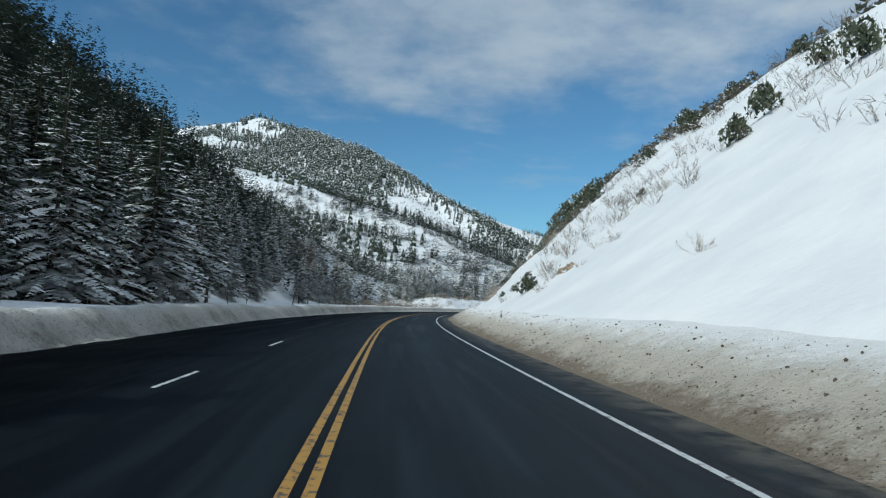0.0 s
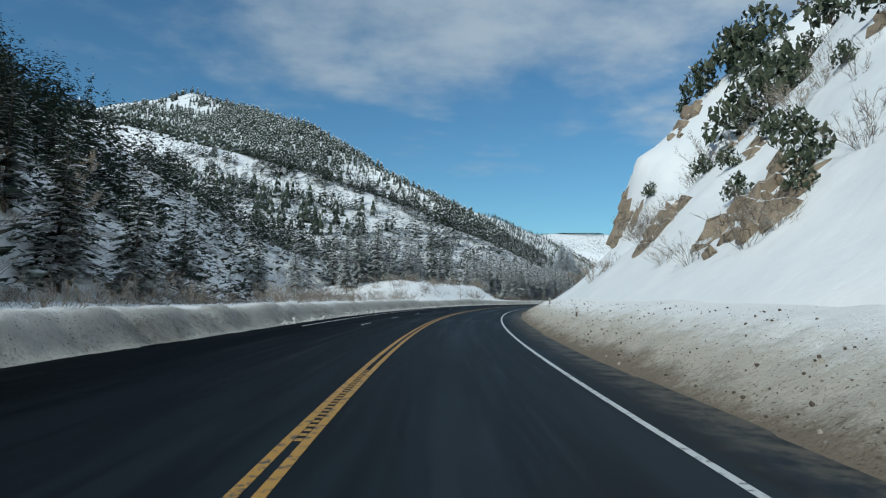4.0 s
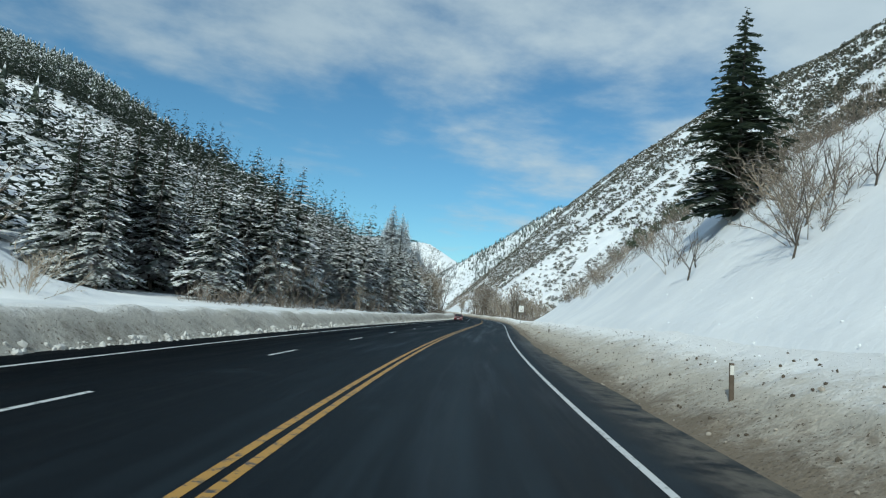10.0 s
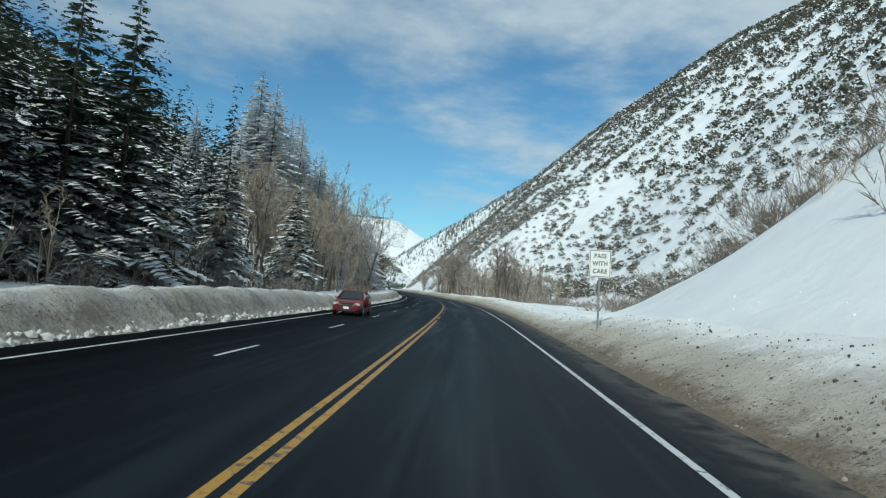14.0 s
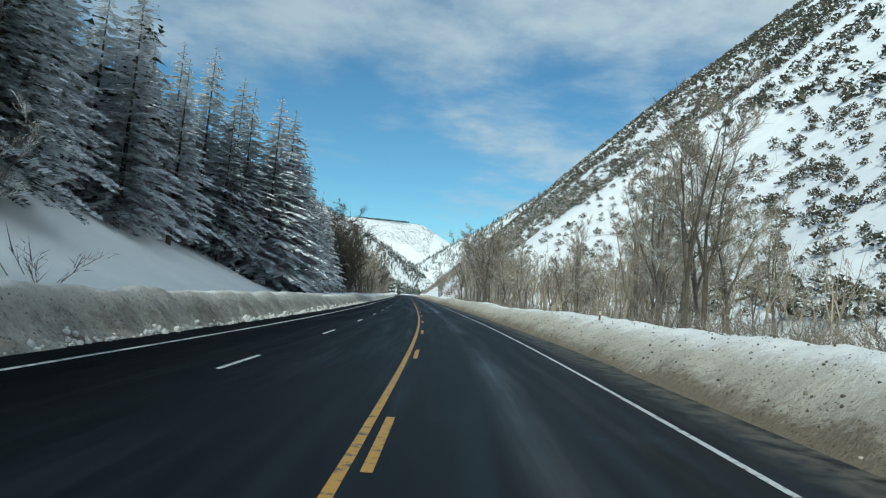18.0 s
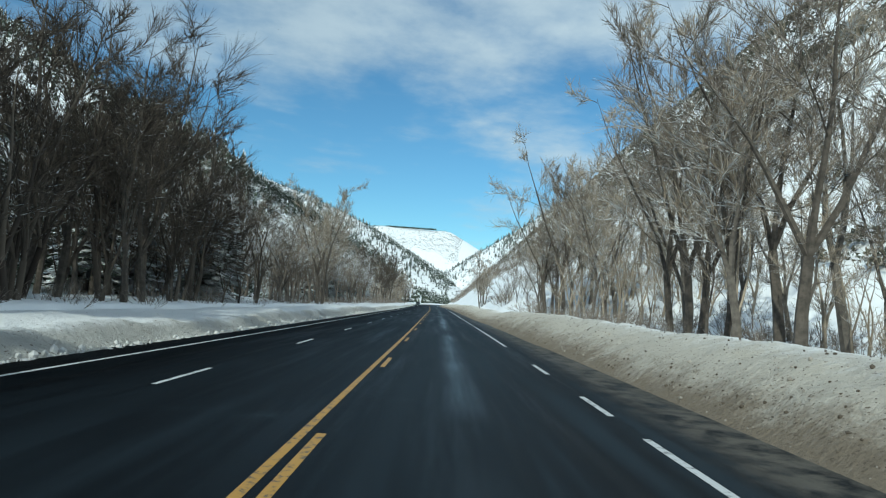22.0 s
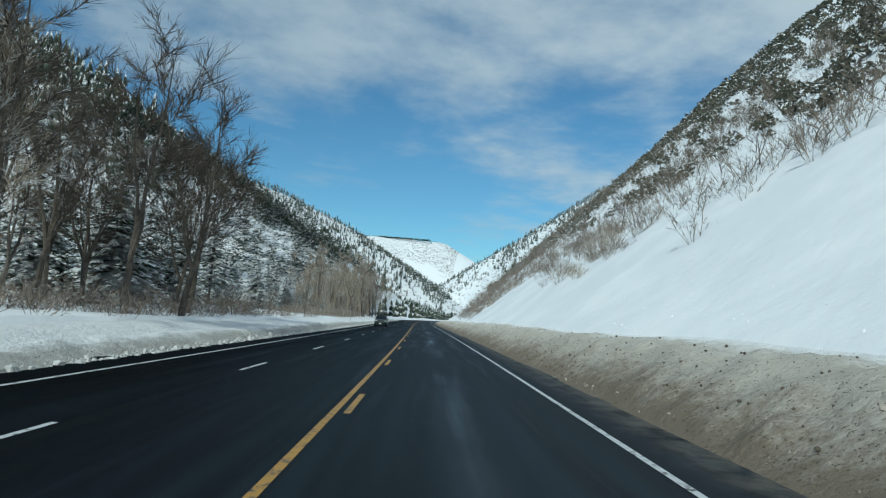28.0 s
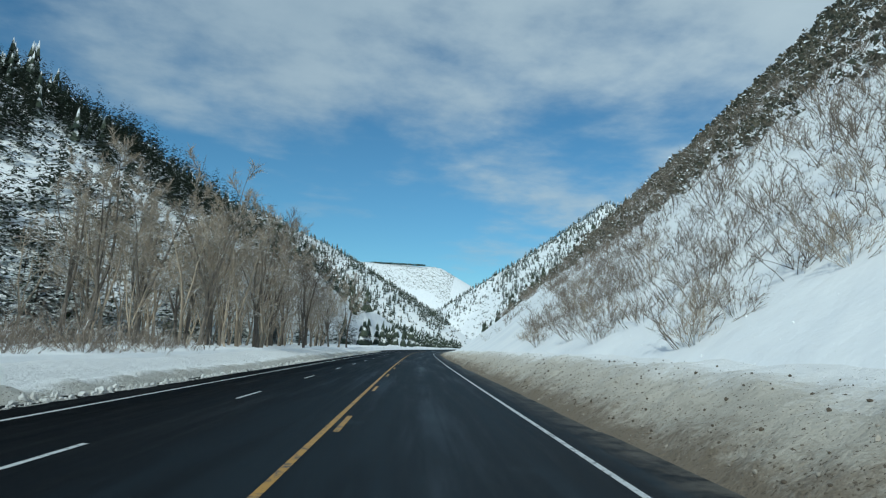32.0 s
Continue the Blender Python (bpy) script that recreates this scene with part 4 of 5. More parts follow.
def spots(s0, s1, d0, d1, count, lo, hi, patch=None, seed=0, clump=0):
    out, r = [], np.random.RandomState(seed + 3)
    while len(out) < count:
        n = 4 * count
        s, d, k = r.uniform(s0, s1, n), r.uniform(d0, d1, n), r.uniform(lo, hi, n)
        if patch:
            keep = fbm(s, d * 0.8, patch[0], 3) + r.uniform(-0.12, 0.12, n) > patch[1]
            if clump:
                keep &= fbm(s + 90, d * 0.6, clump, 2) + r.uniform(-0.1, 0.1, n) > -0.12
            s, d, k = s[keep], d[keep], k[keep]
        out += list(zip(s, d, k))
    return out[:count]


def far_conifer(rng, tall, wide, tiers=3, sides=6):
    """A small tree of stacked ragged skirts, for woods far off."""
    v, f = [], []
    for k in range(tiers):
        lo, hi = tall * (0.04 + 0.84 * k / tiers), tall * min(1.0, (k + 1.75) / (tiers + 0.6))
        r = wide * (1 - 0.86 * k / tiers)
        b = len(v)
        v.append(Vector((rng.uniform(-.1, .1), rng.uniform(-.1, .1), hi)))
        for j in range(sides):
            a, q = 6.283 * (j + rng.uniform(-.3, .3)) / sides, r * rng.uniform(0.55, 1.2)
            v.append(Vector((math.cos(a) * q, math.sin(a) * q, lo + rng.uniform(-.07, .07) * tall)))
        f += [(b, b + 1 + j, b + 1 + (j + 1) % sides) for j in range(sides)]
    return v, f


mid = [fine_crown(rng, 10, 2.3, 11, 6, 3, 0.04, 1.25) for _ in range(5)]
low = [far_conifer(rng, 10, rng.uniform(1.7, 2.4)) for _ in range(6)]
joined("conifer_forest", m_far_needle, "dense dark conifer forest with snow on the hillside", "forest", mid,
       spots(-60, 130, -110, -34, 800, 1.0, 1.6, None, 1) + spots(130, 200, -130, -48, 330, 0.9, 1.5, None, 31) + spots(62, 178, -60, -22, 260, 0.8, 1.3, None, 35) + spots(180, 330, -135, -36, 580, 0.8, 1.4, None, 2) + spots(190, 330, -220, -135, 350, 0.8, 1.4, (60, -0.16), 47)
       + spots(300, 480, -110, -34, 260, 1.1, 1.8, None, 3) + spots(480, 700, -110, -34, 420, 0.9, 1.7, (60, -0.2), 4)
       + spots(590, 760, -70, -30, 230, 1.0, 1.6, None, 32) + spots(470, 600, -40, -24, 40, 1.4, 2.0, None, 61) + spots(800, 1150, -160, -36, 1100, 0.9, 1.6, (60, -0.25), 5) + spots(950, 1300, -200, -60, 700, 0.7, 1.5, None, 26) + spots(370, 530, -280, -100, 750, 0.8, 1.5, (40, -0.2), 68))
# trees along the crest of the mountain and down its shaded ribs
crest = []
for k in range(520):
    q = rng.random()
    x0, y0, z0, x1, y1, z1 = (-514, 1725, 488, -200, 1415, 336) if q < 0.5 else (-200, 1415, 336, 110, 1110, 124)
    q = (q * 2) % 1.0
    off = rng.uniform(2, 46) * rng.random()
    crest.append((x0 + (x1 - x0) * q - off * 0.68, y0 + (y1 - y0) * q - off * 0.73, z0 + (z1 - z0) * q - 0.55 * off - 3, rng.uniform(0.9, 1.9) * (0.6 + 0.4 * min(1, q + (x0 > -300)))))
joined("conifer_forest", m_ridge_needle, "far conifer woods in patches on snowy mountainsides", "forest", low,
       spots(-80, 230, -330, -110, 1700, 0.9, 1.5, None, 6) + spots(300, 1500, -420, -105, 1500, 0.7, 1.5, (110, 0.0), 7)
       + spots(850, 1800, -850, -160, 9500, 1.0, 2.0, (150, -0.22), 8) + spots(1800, 2250, -500, -60, 2200, 0.7, 1.4, (90, -0.3), 33) + spots(2300, 2900, 50, 420, 1700, 0.8, 1.6, (110, -0.25), 38) + spots(2650, 3200, -520, 150, 1700, 0.8, 1.6, (120, -0.2), 34) + spots(950, 1600, -1100, -500, 3600, 1.0, 1.9, (130, -0.15), 27, 60) + spots(1500, 2300, -1200, -600, 1300, 1.2, 2.0, (170, -0.05), 28) + spots(1100, 1900, -120, -20, 420, 0.8, 1.6, (90, -0.05), 9)
       + spots(1100, 2000, 20, 90, 300, 0.6, 1.3, (90, 0), 10), crest)


tuft = [tuft_blades(rng, 16, 0.26, 0.52) for _ in range(8)]
fine_tuft = [tuft_blades(rng, 64, 0.13, 0.27) for _ in range(8)]
joined("mountain_scrub", m_scrub, "dark evergreen scrub with snow above the roadside", "scrub", fine_tuft,
       spots(290, 1050, 34, 95, 3600, 0.8, 1.8, (12, -0.25), 11) + spots(-60, 260, 36, 90, 700, 0.7, 1.5, (50, -0.05), 13, 12))
joined("mountain_scrub", m_scrub, "dark evergreen scrub dotted over the snowy mountainside", "scrub", tuft,
       spots(260, 1100, 95, 210, 8200, 1.0, 2.2, (14, -0.25), 51) + spots(260, 1200, 210, 480, 15000, 1.3, 2.7, (18, -0.32), 12)
       + spots(-120, 260, 40, 200, 1500, 0.7, 1.5, (50, -0.05), 13, 12) + spots(1050, 2200, 30, 430, 7500, 1.2, 2.6, (80, -0.2), 14)
       + spots(500, 1500, -420, -70, 2400, 0.8, 1.9, (60, -0.12), 15, 16) + spots(3300, 3800, -650, -150, 2600, 1.4, 2.8, (120, -0.1), 29)
       + spots(1750, 3300, -500, 400, 6000, 1.5, 3.2, (120, -0.3), 30) + spots(900, 2100, -1350, -250, 3500, 1.6, 3.2, (120, -0.22), 16, 40))
brush = [shrub_twigs(rng, 1.8, 1.5, 9, 5, 0.014, True) for _ in range(6)]
joined("leafless_brush", m_grey_twig, "grey-brown leafless brush across the snowy slope", "brush", brush,
       spots(300, 460, 20, 60, 520, 0.8, 1.8, (30, -0.15), 17) + spots(60, 170, 18, 45, 60, 0.7, 1.4, None, 62) + spots(20, 110, 24, 60, 40, 0.8, 1.6, None, 63) + spots(300, 420, 16, 34, 60, 0.8, 1.7, None, 64) + spots(720, 980, 18, 38, 130, 0.8, 1.8, None, 65) + spots(444, 500, -24, -12.5, 60, 0.8, 1.6, None, 66) + spots(690, 1050, 23, 70, 1500, 0.9, 1.9, (30, -0.2), 18)
       + spots(480, 660, 13, 50, 620, 0.6, 1.35, (30, -0.2), 19) + spots(120, 300, -50, -14, 560, 0.4, 0.95, (30, -0.1), 20) + spots(872, 970, 13, 24, 260, 0.6, 1.25, (25, -0.1), 22) + spots(40, 170, 22, 60, 220, 0.7, 1.3, (30, -0.1), 23)
       + spots(560, 900, -16, -11.5, 260, 0.5, 1.0, None, 21) + spots(760, 900, -40, -13, 480, 0.7, 1.5, (25, -0.2), 36) + spots(296, 480, -17, -11.8, 300, 0.5, 1.1, None, 46) + spots(430, 480, 16, 40, 160, 0.9, 1.6, (25, -0.1), 37))

# thickets behind the first row of leafless trees
thick_models = []
for k in range(4):
    v, f, tv, tf = bare_crown(rng, 7, 2.3, 11, 5, 5, 0.05, 0.017)
    tri = [q for p in f for q in ((p[0], p[1], p[2]), (p[0], p[2], p[3]))]
    thick_models.append((v + tv, tri + [tuple(i + len(v) for i in q) for q in tf]))
joined("leafless_thicket", m_twig, "dense thicket of tan leafless trees beside the road", "thicket", thick_models,
       spots(514, 612, 14.5, 36, 110, 0.6, 1.4, None, 42) + spots(630, 666, 13.5, 28, 44, 0.8, 1.6, None, 48) + spots(905, 1010, -30, -13, 60, 1.0, 2.0, None, 43) + spots(424, 470, -26, -13, 55, 0.8, 1.6, None, 44) + spots(330, 424, -16, -12.5, 30, 0.4, 0.7, None, 45))
joined("leafless_thicket", m_shade_twig, "dense dark brown thicket of leafless trees above the bank", "thicket", thick_models, spots(592, 652, -34, -13.5, 120, 0.8, 1.8, None, 41))
joined("leafless_thicket", m_grey_twig, "grey-brown thicket of leafless trees above the bank", "thicket", thick_models, spots(645, 742, -34, -13.5, 110, 0.8, 1.7, None, 67))

# trees along the rim of the far table mountain
rim = []
for k in range(420):
    t, q = rng.random(), rng.uniform(106, 116)
    rim.append((930 + 235 * t - 0.304 * q, 3760 - 75 * t - 0.953 * q, 361))
v, f = [], []
for x, y, z in rim:
    bv, bf = low[rng.randrange(6)]
    b = len(v)
    v += [p * 0.85 + Vector((x, y, z - 2)) for p in bv]
    f += [tuple(i + b for i in q) for q in bf]
tagged(mesh_object("rim_woods", v, f, m_far_needle), "dark line of trees on the rim of a far table mountain", "forest", kind="stuff")


# ---- rock outcrops on the right slope ----
def boulder(rng, size, stretch):
    """An angular block: a skewed box with split corners."""
    bm = bmesh.new()
    for x in (-1, 1):
        for y in (-1, 1):
            for z in (-1, 1):
                p = Vector((x + rng.uniform(-.35, .35), y + rng.uniform(-.35, .35), z + rng.uniform(-.3, .3))) * 0.72
                bm.verts.new((p.x * size * stretch[0], p.y * size * stretch[1], p.z * size * stretch[2]))
    for _ in range(3):
        p = Vector((rng.gauss(0, 1), rng.gauss(0, 1), abs(rng.gauss(0, 1)))).normalized() * 1.12
        bm.verts.new((p.x * size * stretch[0], p.y * size * stretch[1], p.z * size * stretch[2]))
    bmesh.ops.convex_hull(bm, input=bm.verts)
    bmesh.ops.delete(bm, geom=[q for q in bm.verts if not q.link_faces], context="VERTS")
    bmesh.ops.bevel(bm, geom=bm.edges[:], offset=size * 0.025, segments=1, affect="EDGES")
    me = bpy.data.meshes.new("boulder")
    bm.to_mesh(me)
    bm.free()
    me.materials.append(m_rock)
    return me


rocks = [boulder(rng, 1.0, (rng.uniform(0.8, 1.2), rng.uniform(0.6, 1.0), rng.uniform(0.7, 1.3))) for _ in range(9)]


def outcrop(s, d, wide, tall, cell, label):
    """Fractured blocks bedded side by side in the slope; wide along the road, tall up the slope."""
    top = thing("rock_outcrop", label, "rock", "rock outcrops")
    base = place(s, d)
    top.location = base
    along_road = Vector((-math.sin(heading(s)), math.cos(heading(s)), 0))
    flat_out = Vector((-math.cos(heading(s)), -math.sin(heading(s)), 0))
    rows, cols = max(2, int(tall / cell)), max(2, int(wide / cell))
    for i in range(rows):
        for j in range(cols):
            a, c = (j + 0.5 + rng.uniform(-.3, .3)) / cols - 0.5, (i + 0.5 + rng.uniform(-.3, .3)) / rows - 0.5
            if a * a + c * c > 0.16 + 0.12 * rng.random():
                continue
            if rng.random() < 0.14:
                continue
            q = d + c * tall * 0.68
            p = place(s + a * wide + 0.2 * c * tall, q)
            rise = height(s + a * wide, q + 0.7) - height(s + a * wide, q - 0.7)
            out = (flat_out * max(rise, 0.7) / 1.4 + Vector((0, 0, 0.45)) + along_road * rng.uniform(-.45, .15)).normalized()
            z = cell * rng.uniform(0.45, 1.1)
            side = (along_road - out * along_road.dot(out)).normalized()
            m = Matrix((side, out.cross(side), out)).transposed().to_4x4()
            ob = new("boulder", rng.choice(rocks))
            ob.parent = top
            ob.matrix_basis = Matrix.Translation(p - base - out * z * 0.42) @ m @ Matrix.Rotation(rng.choice((0, 3.14)) + rng.uniform(-.5, .5), 4, "Z") @ Matrix.Diagonal((z * rng.uniform(0.8, 1.25), z * rng.uniform(0.8, 1.2), z * rng.uniform(0.75, 1.0), 1))
    return top


def rock_face(s0, s1, z0, z1, cell, label):
    """Large cracked blocks set into the steep face of the bluff, from height z0 to z1."""
    top = thing("rock_outcrop", label, "rock", "rock outcrops")
    base = place((s0 + s1) / 2, 17)
    top.location = base
    h = heading((s0 + s1) / 2)
    side = Vector((-math.sin(h), math.cos(h), 0))
    out = (Vector((-math.cos(h), -math.sin(h), 0.38)) - side * 0.35).normalized()
    side = (side - out * side.dot(out)).normalized()
    turn = Matrix((side, out.cross(side), out)).transposed().to_4x4()
    dd = np.arange(14, 26, 0.1)
    rows, cols = int((z1 - z0) / cell), int((s1 - s0) / cell)
    for i in range(rows):
        for j in range(cols):
            a, c = (j + 0.5) / cols * 2 - 1, (i + 0.5) / rows * 2 - 1
            if a * a + c * c > 1.0 + 0.35 * rng.random() or rng.random() < 0.16:
                continue
            s, z = s0 + (s1 - s0) * (j + 0.5 + rng.uniform(-.3, .3)) / cols, z0 + (z1 - z0) * (i + 0.5 + rng.uniform(-.3, .3)) / rows
            d = float(np.interp(z, np.maximum.accumulate(ground_z(0 * dd + s, dd)), dd))
            x, y = plan(s, d)
            k = cell * rng.uniform(0.7, 1.25)
            ob = new("boulder", rng.choice(rocks))
            ob.parent = top
            ob.matrix_basis = Matrix.Translation(Vector((float(x), float(y), z)) - base - out * k * 0.34) @ turn @ Matrix.Rotation(rng.choice((0, 3.14)) + rng.uniform(-.25, .25), 4, "Z") @ Matrix.Diagonal((k * rng.uniform(0.85, 1.3), k * rng.uniform(0.85, 1.3), k * rng.uniform(0.42, 0.62), 1))
    return top


rock_face(183.5, 193.5, 7.8, 14.6, 1.05, "massive tan fractured rock face capped with snow")
rock_face(182, 195, 7.2, 15.4, 0.62, "loose broken pieces of tan rock along the ledges")
rock_face(187, 192.5, 9.0, 13.4, 1.9, "smooth tan slab in the middle of the rock face")
rock_face(197.4, 199.4, 6.0, 9.6, 0.9, "narrow tan rock rib beside the rock face")
rock_face(174, 181, 8.0, 12.5, 1.1, "tan cracked rock face above the snow slope")
for s, d, wide, tall, cell, label in ((178, 24, 5, 5, 1.0, "broken brown rock high on the snow slope"),
                                      (101.5, 13, 3.8, 2.4, 0.46, "brown blocky rocks poking out of the snow slope"), (134, 15.4, 9, 7, 1.0, "tan rock ledges in the snowy bluff"),
                                      (121.6, 15.8, 2.4, 2.6, 0.7, "tan rock ledge half buried in snow"), (129, 21.8, 4, 4.5, 0.9, "weathered tan rock block in the snowy bluff"),
                                      (150, 15.8, 5, 6, 0.9, "tan rocks at the foot of the snowy bluff"), (156, 22, 4, 5, 1.0, "weathered brown rock in the snowy bluff"),
                                      (146, 20.5, 2.4, 3, 0.7, "small tan rock in the snowy bluff"), (160, 25.5, 2.6, 3.4, 0.7, "small tan rock in the snowy bluff"), 
                                      (188, 22, 2, 3.6, 0.7, "narrow tan rock rib in the snowy bluff"), (110, 18.5, 2, 2.4, 0.6, "small brown rocks poking through the snow"), (142, 26, 2.2, 3, 0.7, "small brown rock high in the snow"), 
                                      (57, 16.8, 2.6, 1.5, 0.5, "tan rocks half buried in the snow slope"), (84, 17, 1.4, 1.6, 0.6, "small brown rocks poking through the snow")):
    outcrop(s, d, wide, tall, cell, label)
for s, d, h in ((120, 22, 1.0), (128, 26, 1.2), (112, 27, 1.0), (136, 18.2, 1.1), (118, 15.9, 0.6), (145, 21, 0.9), (152, 19, 0.8), (155, 27, 1.3), (172, 19.5, 0.8), (182, 25, 1.1), (135, 30, 1.5), (126, 33, 1.8), (150, 34, 2.0)):
    junipers.put(s, d, h)


chunk = tagged(new("rock", rng.choice(rocks)), "dark chunk of rock lying on the gritty snow bank", "rock")
cx, cy = plan(322.4, 7.95)
chunk.matrix_basis = Matrix.Translation((float(cx), float(cy), float(bank_z(1)(np.array([322.4]), np.array([7.95]))[0]) + 0.04)) @ Matrix.Diagonal((0.22, 0.16, 0.13, 1))


# ---- snow clods and grit ----
def lumps(name, mat, label, spots_, zfun, sizes, seed):
    r = np.random.RandomState(seed)
    ico = bmesh.new()
    bmesh.ops.create_icosphere(ico, subdivisions=1, radius=1)
    bv = np.array([q.co[:] for q in ico.verts])
    bf = np.array([[q.index for q in p.verts] for p in ico.faces])
    ico.free()
    sd = np.array(spots_)
    x, y = plan(sd[:, 0], sd[:, 1])
    z = zfun(sd[:, 0], sd[:, 1])
    n = len(sd)
    k = sizes[0] + (sizes[1] - sizes[0]) * r.rand(n) ** 3
    v = bv[None] * (1 + 0.5 * (r.rand(n, len(bv), 1) - 0.5)) * (k[:, None, None] * (0.7 + 0.6 * r.rand(n, 1, 3)))
    v = v + np.stack([x, y, z + k * 0.25], 1)[:, None, :]
    f = bf[None] + (np.arange(n) * len(bv))[:, None, None]
    v, f = v.reshape(-1, 3), f.reshape(-1, 3)
    return tagged(mesh_object(name, v.tolist(), f.tolist(), mat), label, "snow" if mat != m_grit else "gravel", kind="stuff")


def along_edge(s, off):
    return list(zip(s, road_edge(s) + off))


m_grit = plain("dark_grit", (0.10, 0.08, 0.06), 0.9)
r = np.random.RandomState(8)
n = 8500
lumps("snow_clods", m_clod, "broken white clods along the foot of the snow bank", list(zip(r.uniform(140, 960, n), ROAD_L + 0.08 - 0.42 * r.rand(n) ** 2.2)), bank_z(-1), (0.02, 0.14), 1)
n = 160
lumps("snow_clods", m_clod, "broken clods on top of the snow bank", list(zip(r.uniform(140, 960, n), ROAD_L - 1 - 1.6 * r.rand(n))), bank_z(-1), (0.02, 0.07), 2)
n = 4200
lumps("snow_clods", plain("gritty_clod_snow", (0.42, 0.38, 0.33), 0.9, 0, 0.5, 2), "gritty clods along the foot of the ploughed snow", along_edge(r.uniform(-20, 960, n), 0.05 + 2.0 * r.rand(n) ** 1.5), bank_z(1), (0.012, 0.055), 3)
n = 15000
lumps("gravel", m_grit, "dark grit scattered over the ploughed snow", along_edge(r.uniform(-20, 960, n), 0.25 + 3.4 * r.rand(n) ** 1.35), bank_z(1), (0.012, 0.045), 4)


n = 2600
lumps("snow_clods", m_snow, "crumbs of crusted snow rolled down the slope", list(zip(np.where(r.rand(n) < 0.4, r.uniform(230, 410, n), r.uniform(690, 960, n)), 9.2 + 4.5 * r.rand(n))), ground_z, (0.012, 0.05), 5)


# ---- roadside furniture ----
def box(bm, x0, x1, y0, y1, z0, z1, bev=0.0):
    m = Matrix.Translation(((x0 + x1) / 2, (y0 + y1) / 2, (z0 + z1) / 2)) @ Matrix.Diagonal((x1 - x0, y1 - y0, z1 - z0, 1))
    q = bmesh.ops.create_cube(bm, size=1, matrix=m)
    if bev:
        bmesh.ops.bevel(bm, geom=list({e for w in q["verts"] for e in w.link_edges}), offset=bev, segments=2, affect="EDGES")
    return bm


def part(name, bm, mat, parent, label="", smooth_shade=False):
    me = bpy.data.meshes.new(name)
    bm.to_mesh(me)
    bm.free()
    me.materials.append(mat)
    if smooth_shade:
        me.polygons.foreach_set("use_smooth", [True] * len(me.polygons))
    ob = new(name, me)
    ob.parent = parent
    if label:
        ob["label"] = label
    return ob


m_steel = plain("galvanised_steel", (0.30, 0.31, 0.31), 0.5, 0.7)
m_sign = plain("white_sign_sheeting", (0.78, 0.79, 0.78), 0.4, 0, 0.08)
m_ink = plain("black_sign_ink", (0.015, 0.015, 0.016), 0.5)
m_brown_post = plain("weathered_post", (0.11, 0.085, 0.065), 0.85)
m_reflector = plain("white_reflector", (0.75, 0.75, 0.72), 0.3)


def facing(s, d, z, turn=0.0):
    """At that place, front (-y) towards the traffic."""
    x, y = plan(s, d)
    return Matrix.Translation((float(x), float(y), z)) @ Matrix.Rotation(heading(s) + turn, 4, "Z")


def delineator(s, d, tall, z, tilt=0.0):
    top = thing("delineator_post", "thin brown roadside marker post with a reflector", "marker post", "marker posts")
    part("post", box(bmesh.new(), -0.05, 0.05, -0.02, 0.02, -0.5, tall, 0.008), m_brown_post, top)
    part("reflector", box(bmesh.new(), -0.04, 0.04, -0.035, -0.022, tall - 0.24, tall - 0.05, 0.004), m_reflector, top, "white reflector")
    top.matrix_world = facing(s, d, z) @ Matrix.Rotation(tilt, 4, "Y")


bz = bank_z(1)
for s, d, h, tilt in ((44, 9.0, 0.55, 0), (83.3, 8.6, 0.4, 0), (140, 8.6, 0.5, 0), (163, 9.2, 0.6, 0.02), (200.6, 8.5, 0.55, -0.12),
                      (271.3, 8.0, 0.75, -0.04), (316, 8.4, 0.6, 0), (462, 9.0, 0.6, 0), (480, 10.5, 1.9, 0.05), (505, 9.4, 0.5, 0), (703, 9.6, 0.8, 0.04), (705.5, 9.8, 0.7, -0.05)):
    delineator(s, d, h, float(bz(np.array([float(s)]), np.array([float(d)]))[0]), tilt)
bzl = bank_z(-1)
for s, d, h in ((96, -9.2, 0.5), (236, -10.5, 1.6), (330, -9.3, 0.3), (566, -13.0, 0.5), (858, -10.4, 0.6)):
    delineator(s, d, h, float(bzl(np.array([float(s)]), np.array([float(d)]))[0]) - 0.05, 0.02)


def written(text, size, mat, parent, m, name="lettering"):
    cu = bpy.data.curves.new(name, "FONT")
    cu.body, cu.size, cu.align_x, cu.align_y, cu.extrude, cu.offset = text, size, "CENTER", "CENTER", 0.002, 0.006
    cu.space_character = 1.12
    tmp = bpy.data.objects.new(name, cu)
    me = bpy.data.meshes.new_from_object(tmp)
    bpy.data.objects.remove(tmp)
    me.materials.clear()
    me.materials.append(mat)
    ob = new(name, me)
    ob.parent, ob.matrix_basis = parent, m
    return ob


sign = thing("road_sign", "white rectangular sign reading PASS WITH CARE on a steel post", "road sign")
part("post", box(bmesh.new(), -0.04, 0.04, -0.03, 0.03, -1.0, 2.7, 0.006), m_steel, sign, "grey steel post")
part("panel", box(bmesh.new(), -0.46, 0.46, -0.045, -0.032, 1.5, 2.72, 0.004), m_sign, sign, "white reflective panel")
for nm, bx in (("border", (-0.43, 0.43, 2.66, 2.685)), ("border", (-0.43, 0.43, 1.535, 1.56)), ("border", (-0.43, -0.408, 1.56, 2.66)), ("border", (0.408, 0.43, 1.56, 2.66))):
    part(nm, box(bmesh.new(), bx[0], bx[1], -0.050, -0.046, bx[2], bx[3]), m_ink, sign, "thin black border")
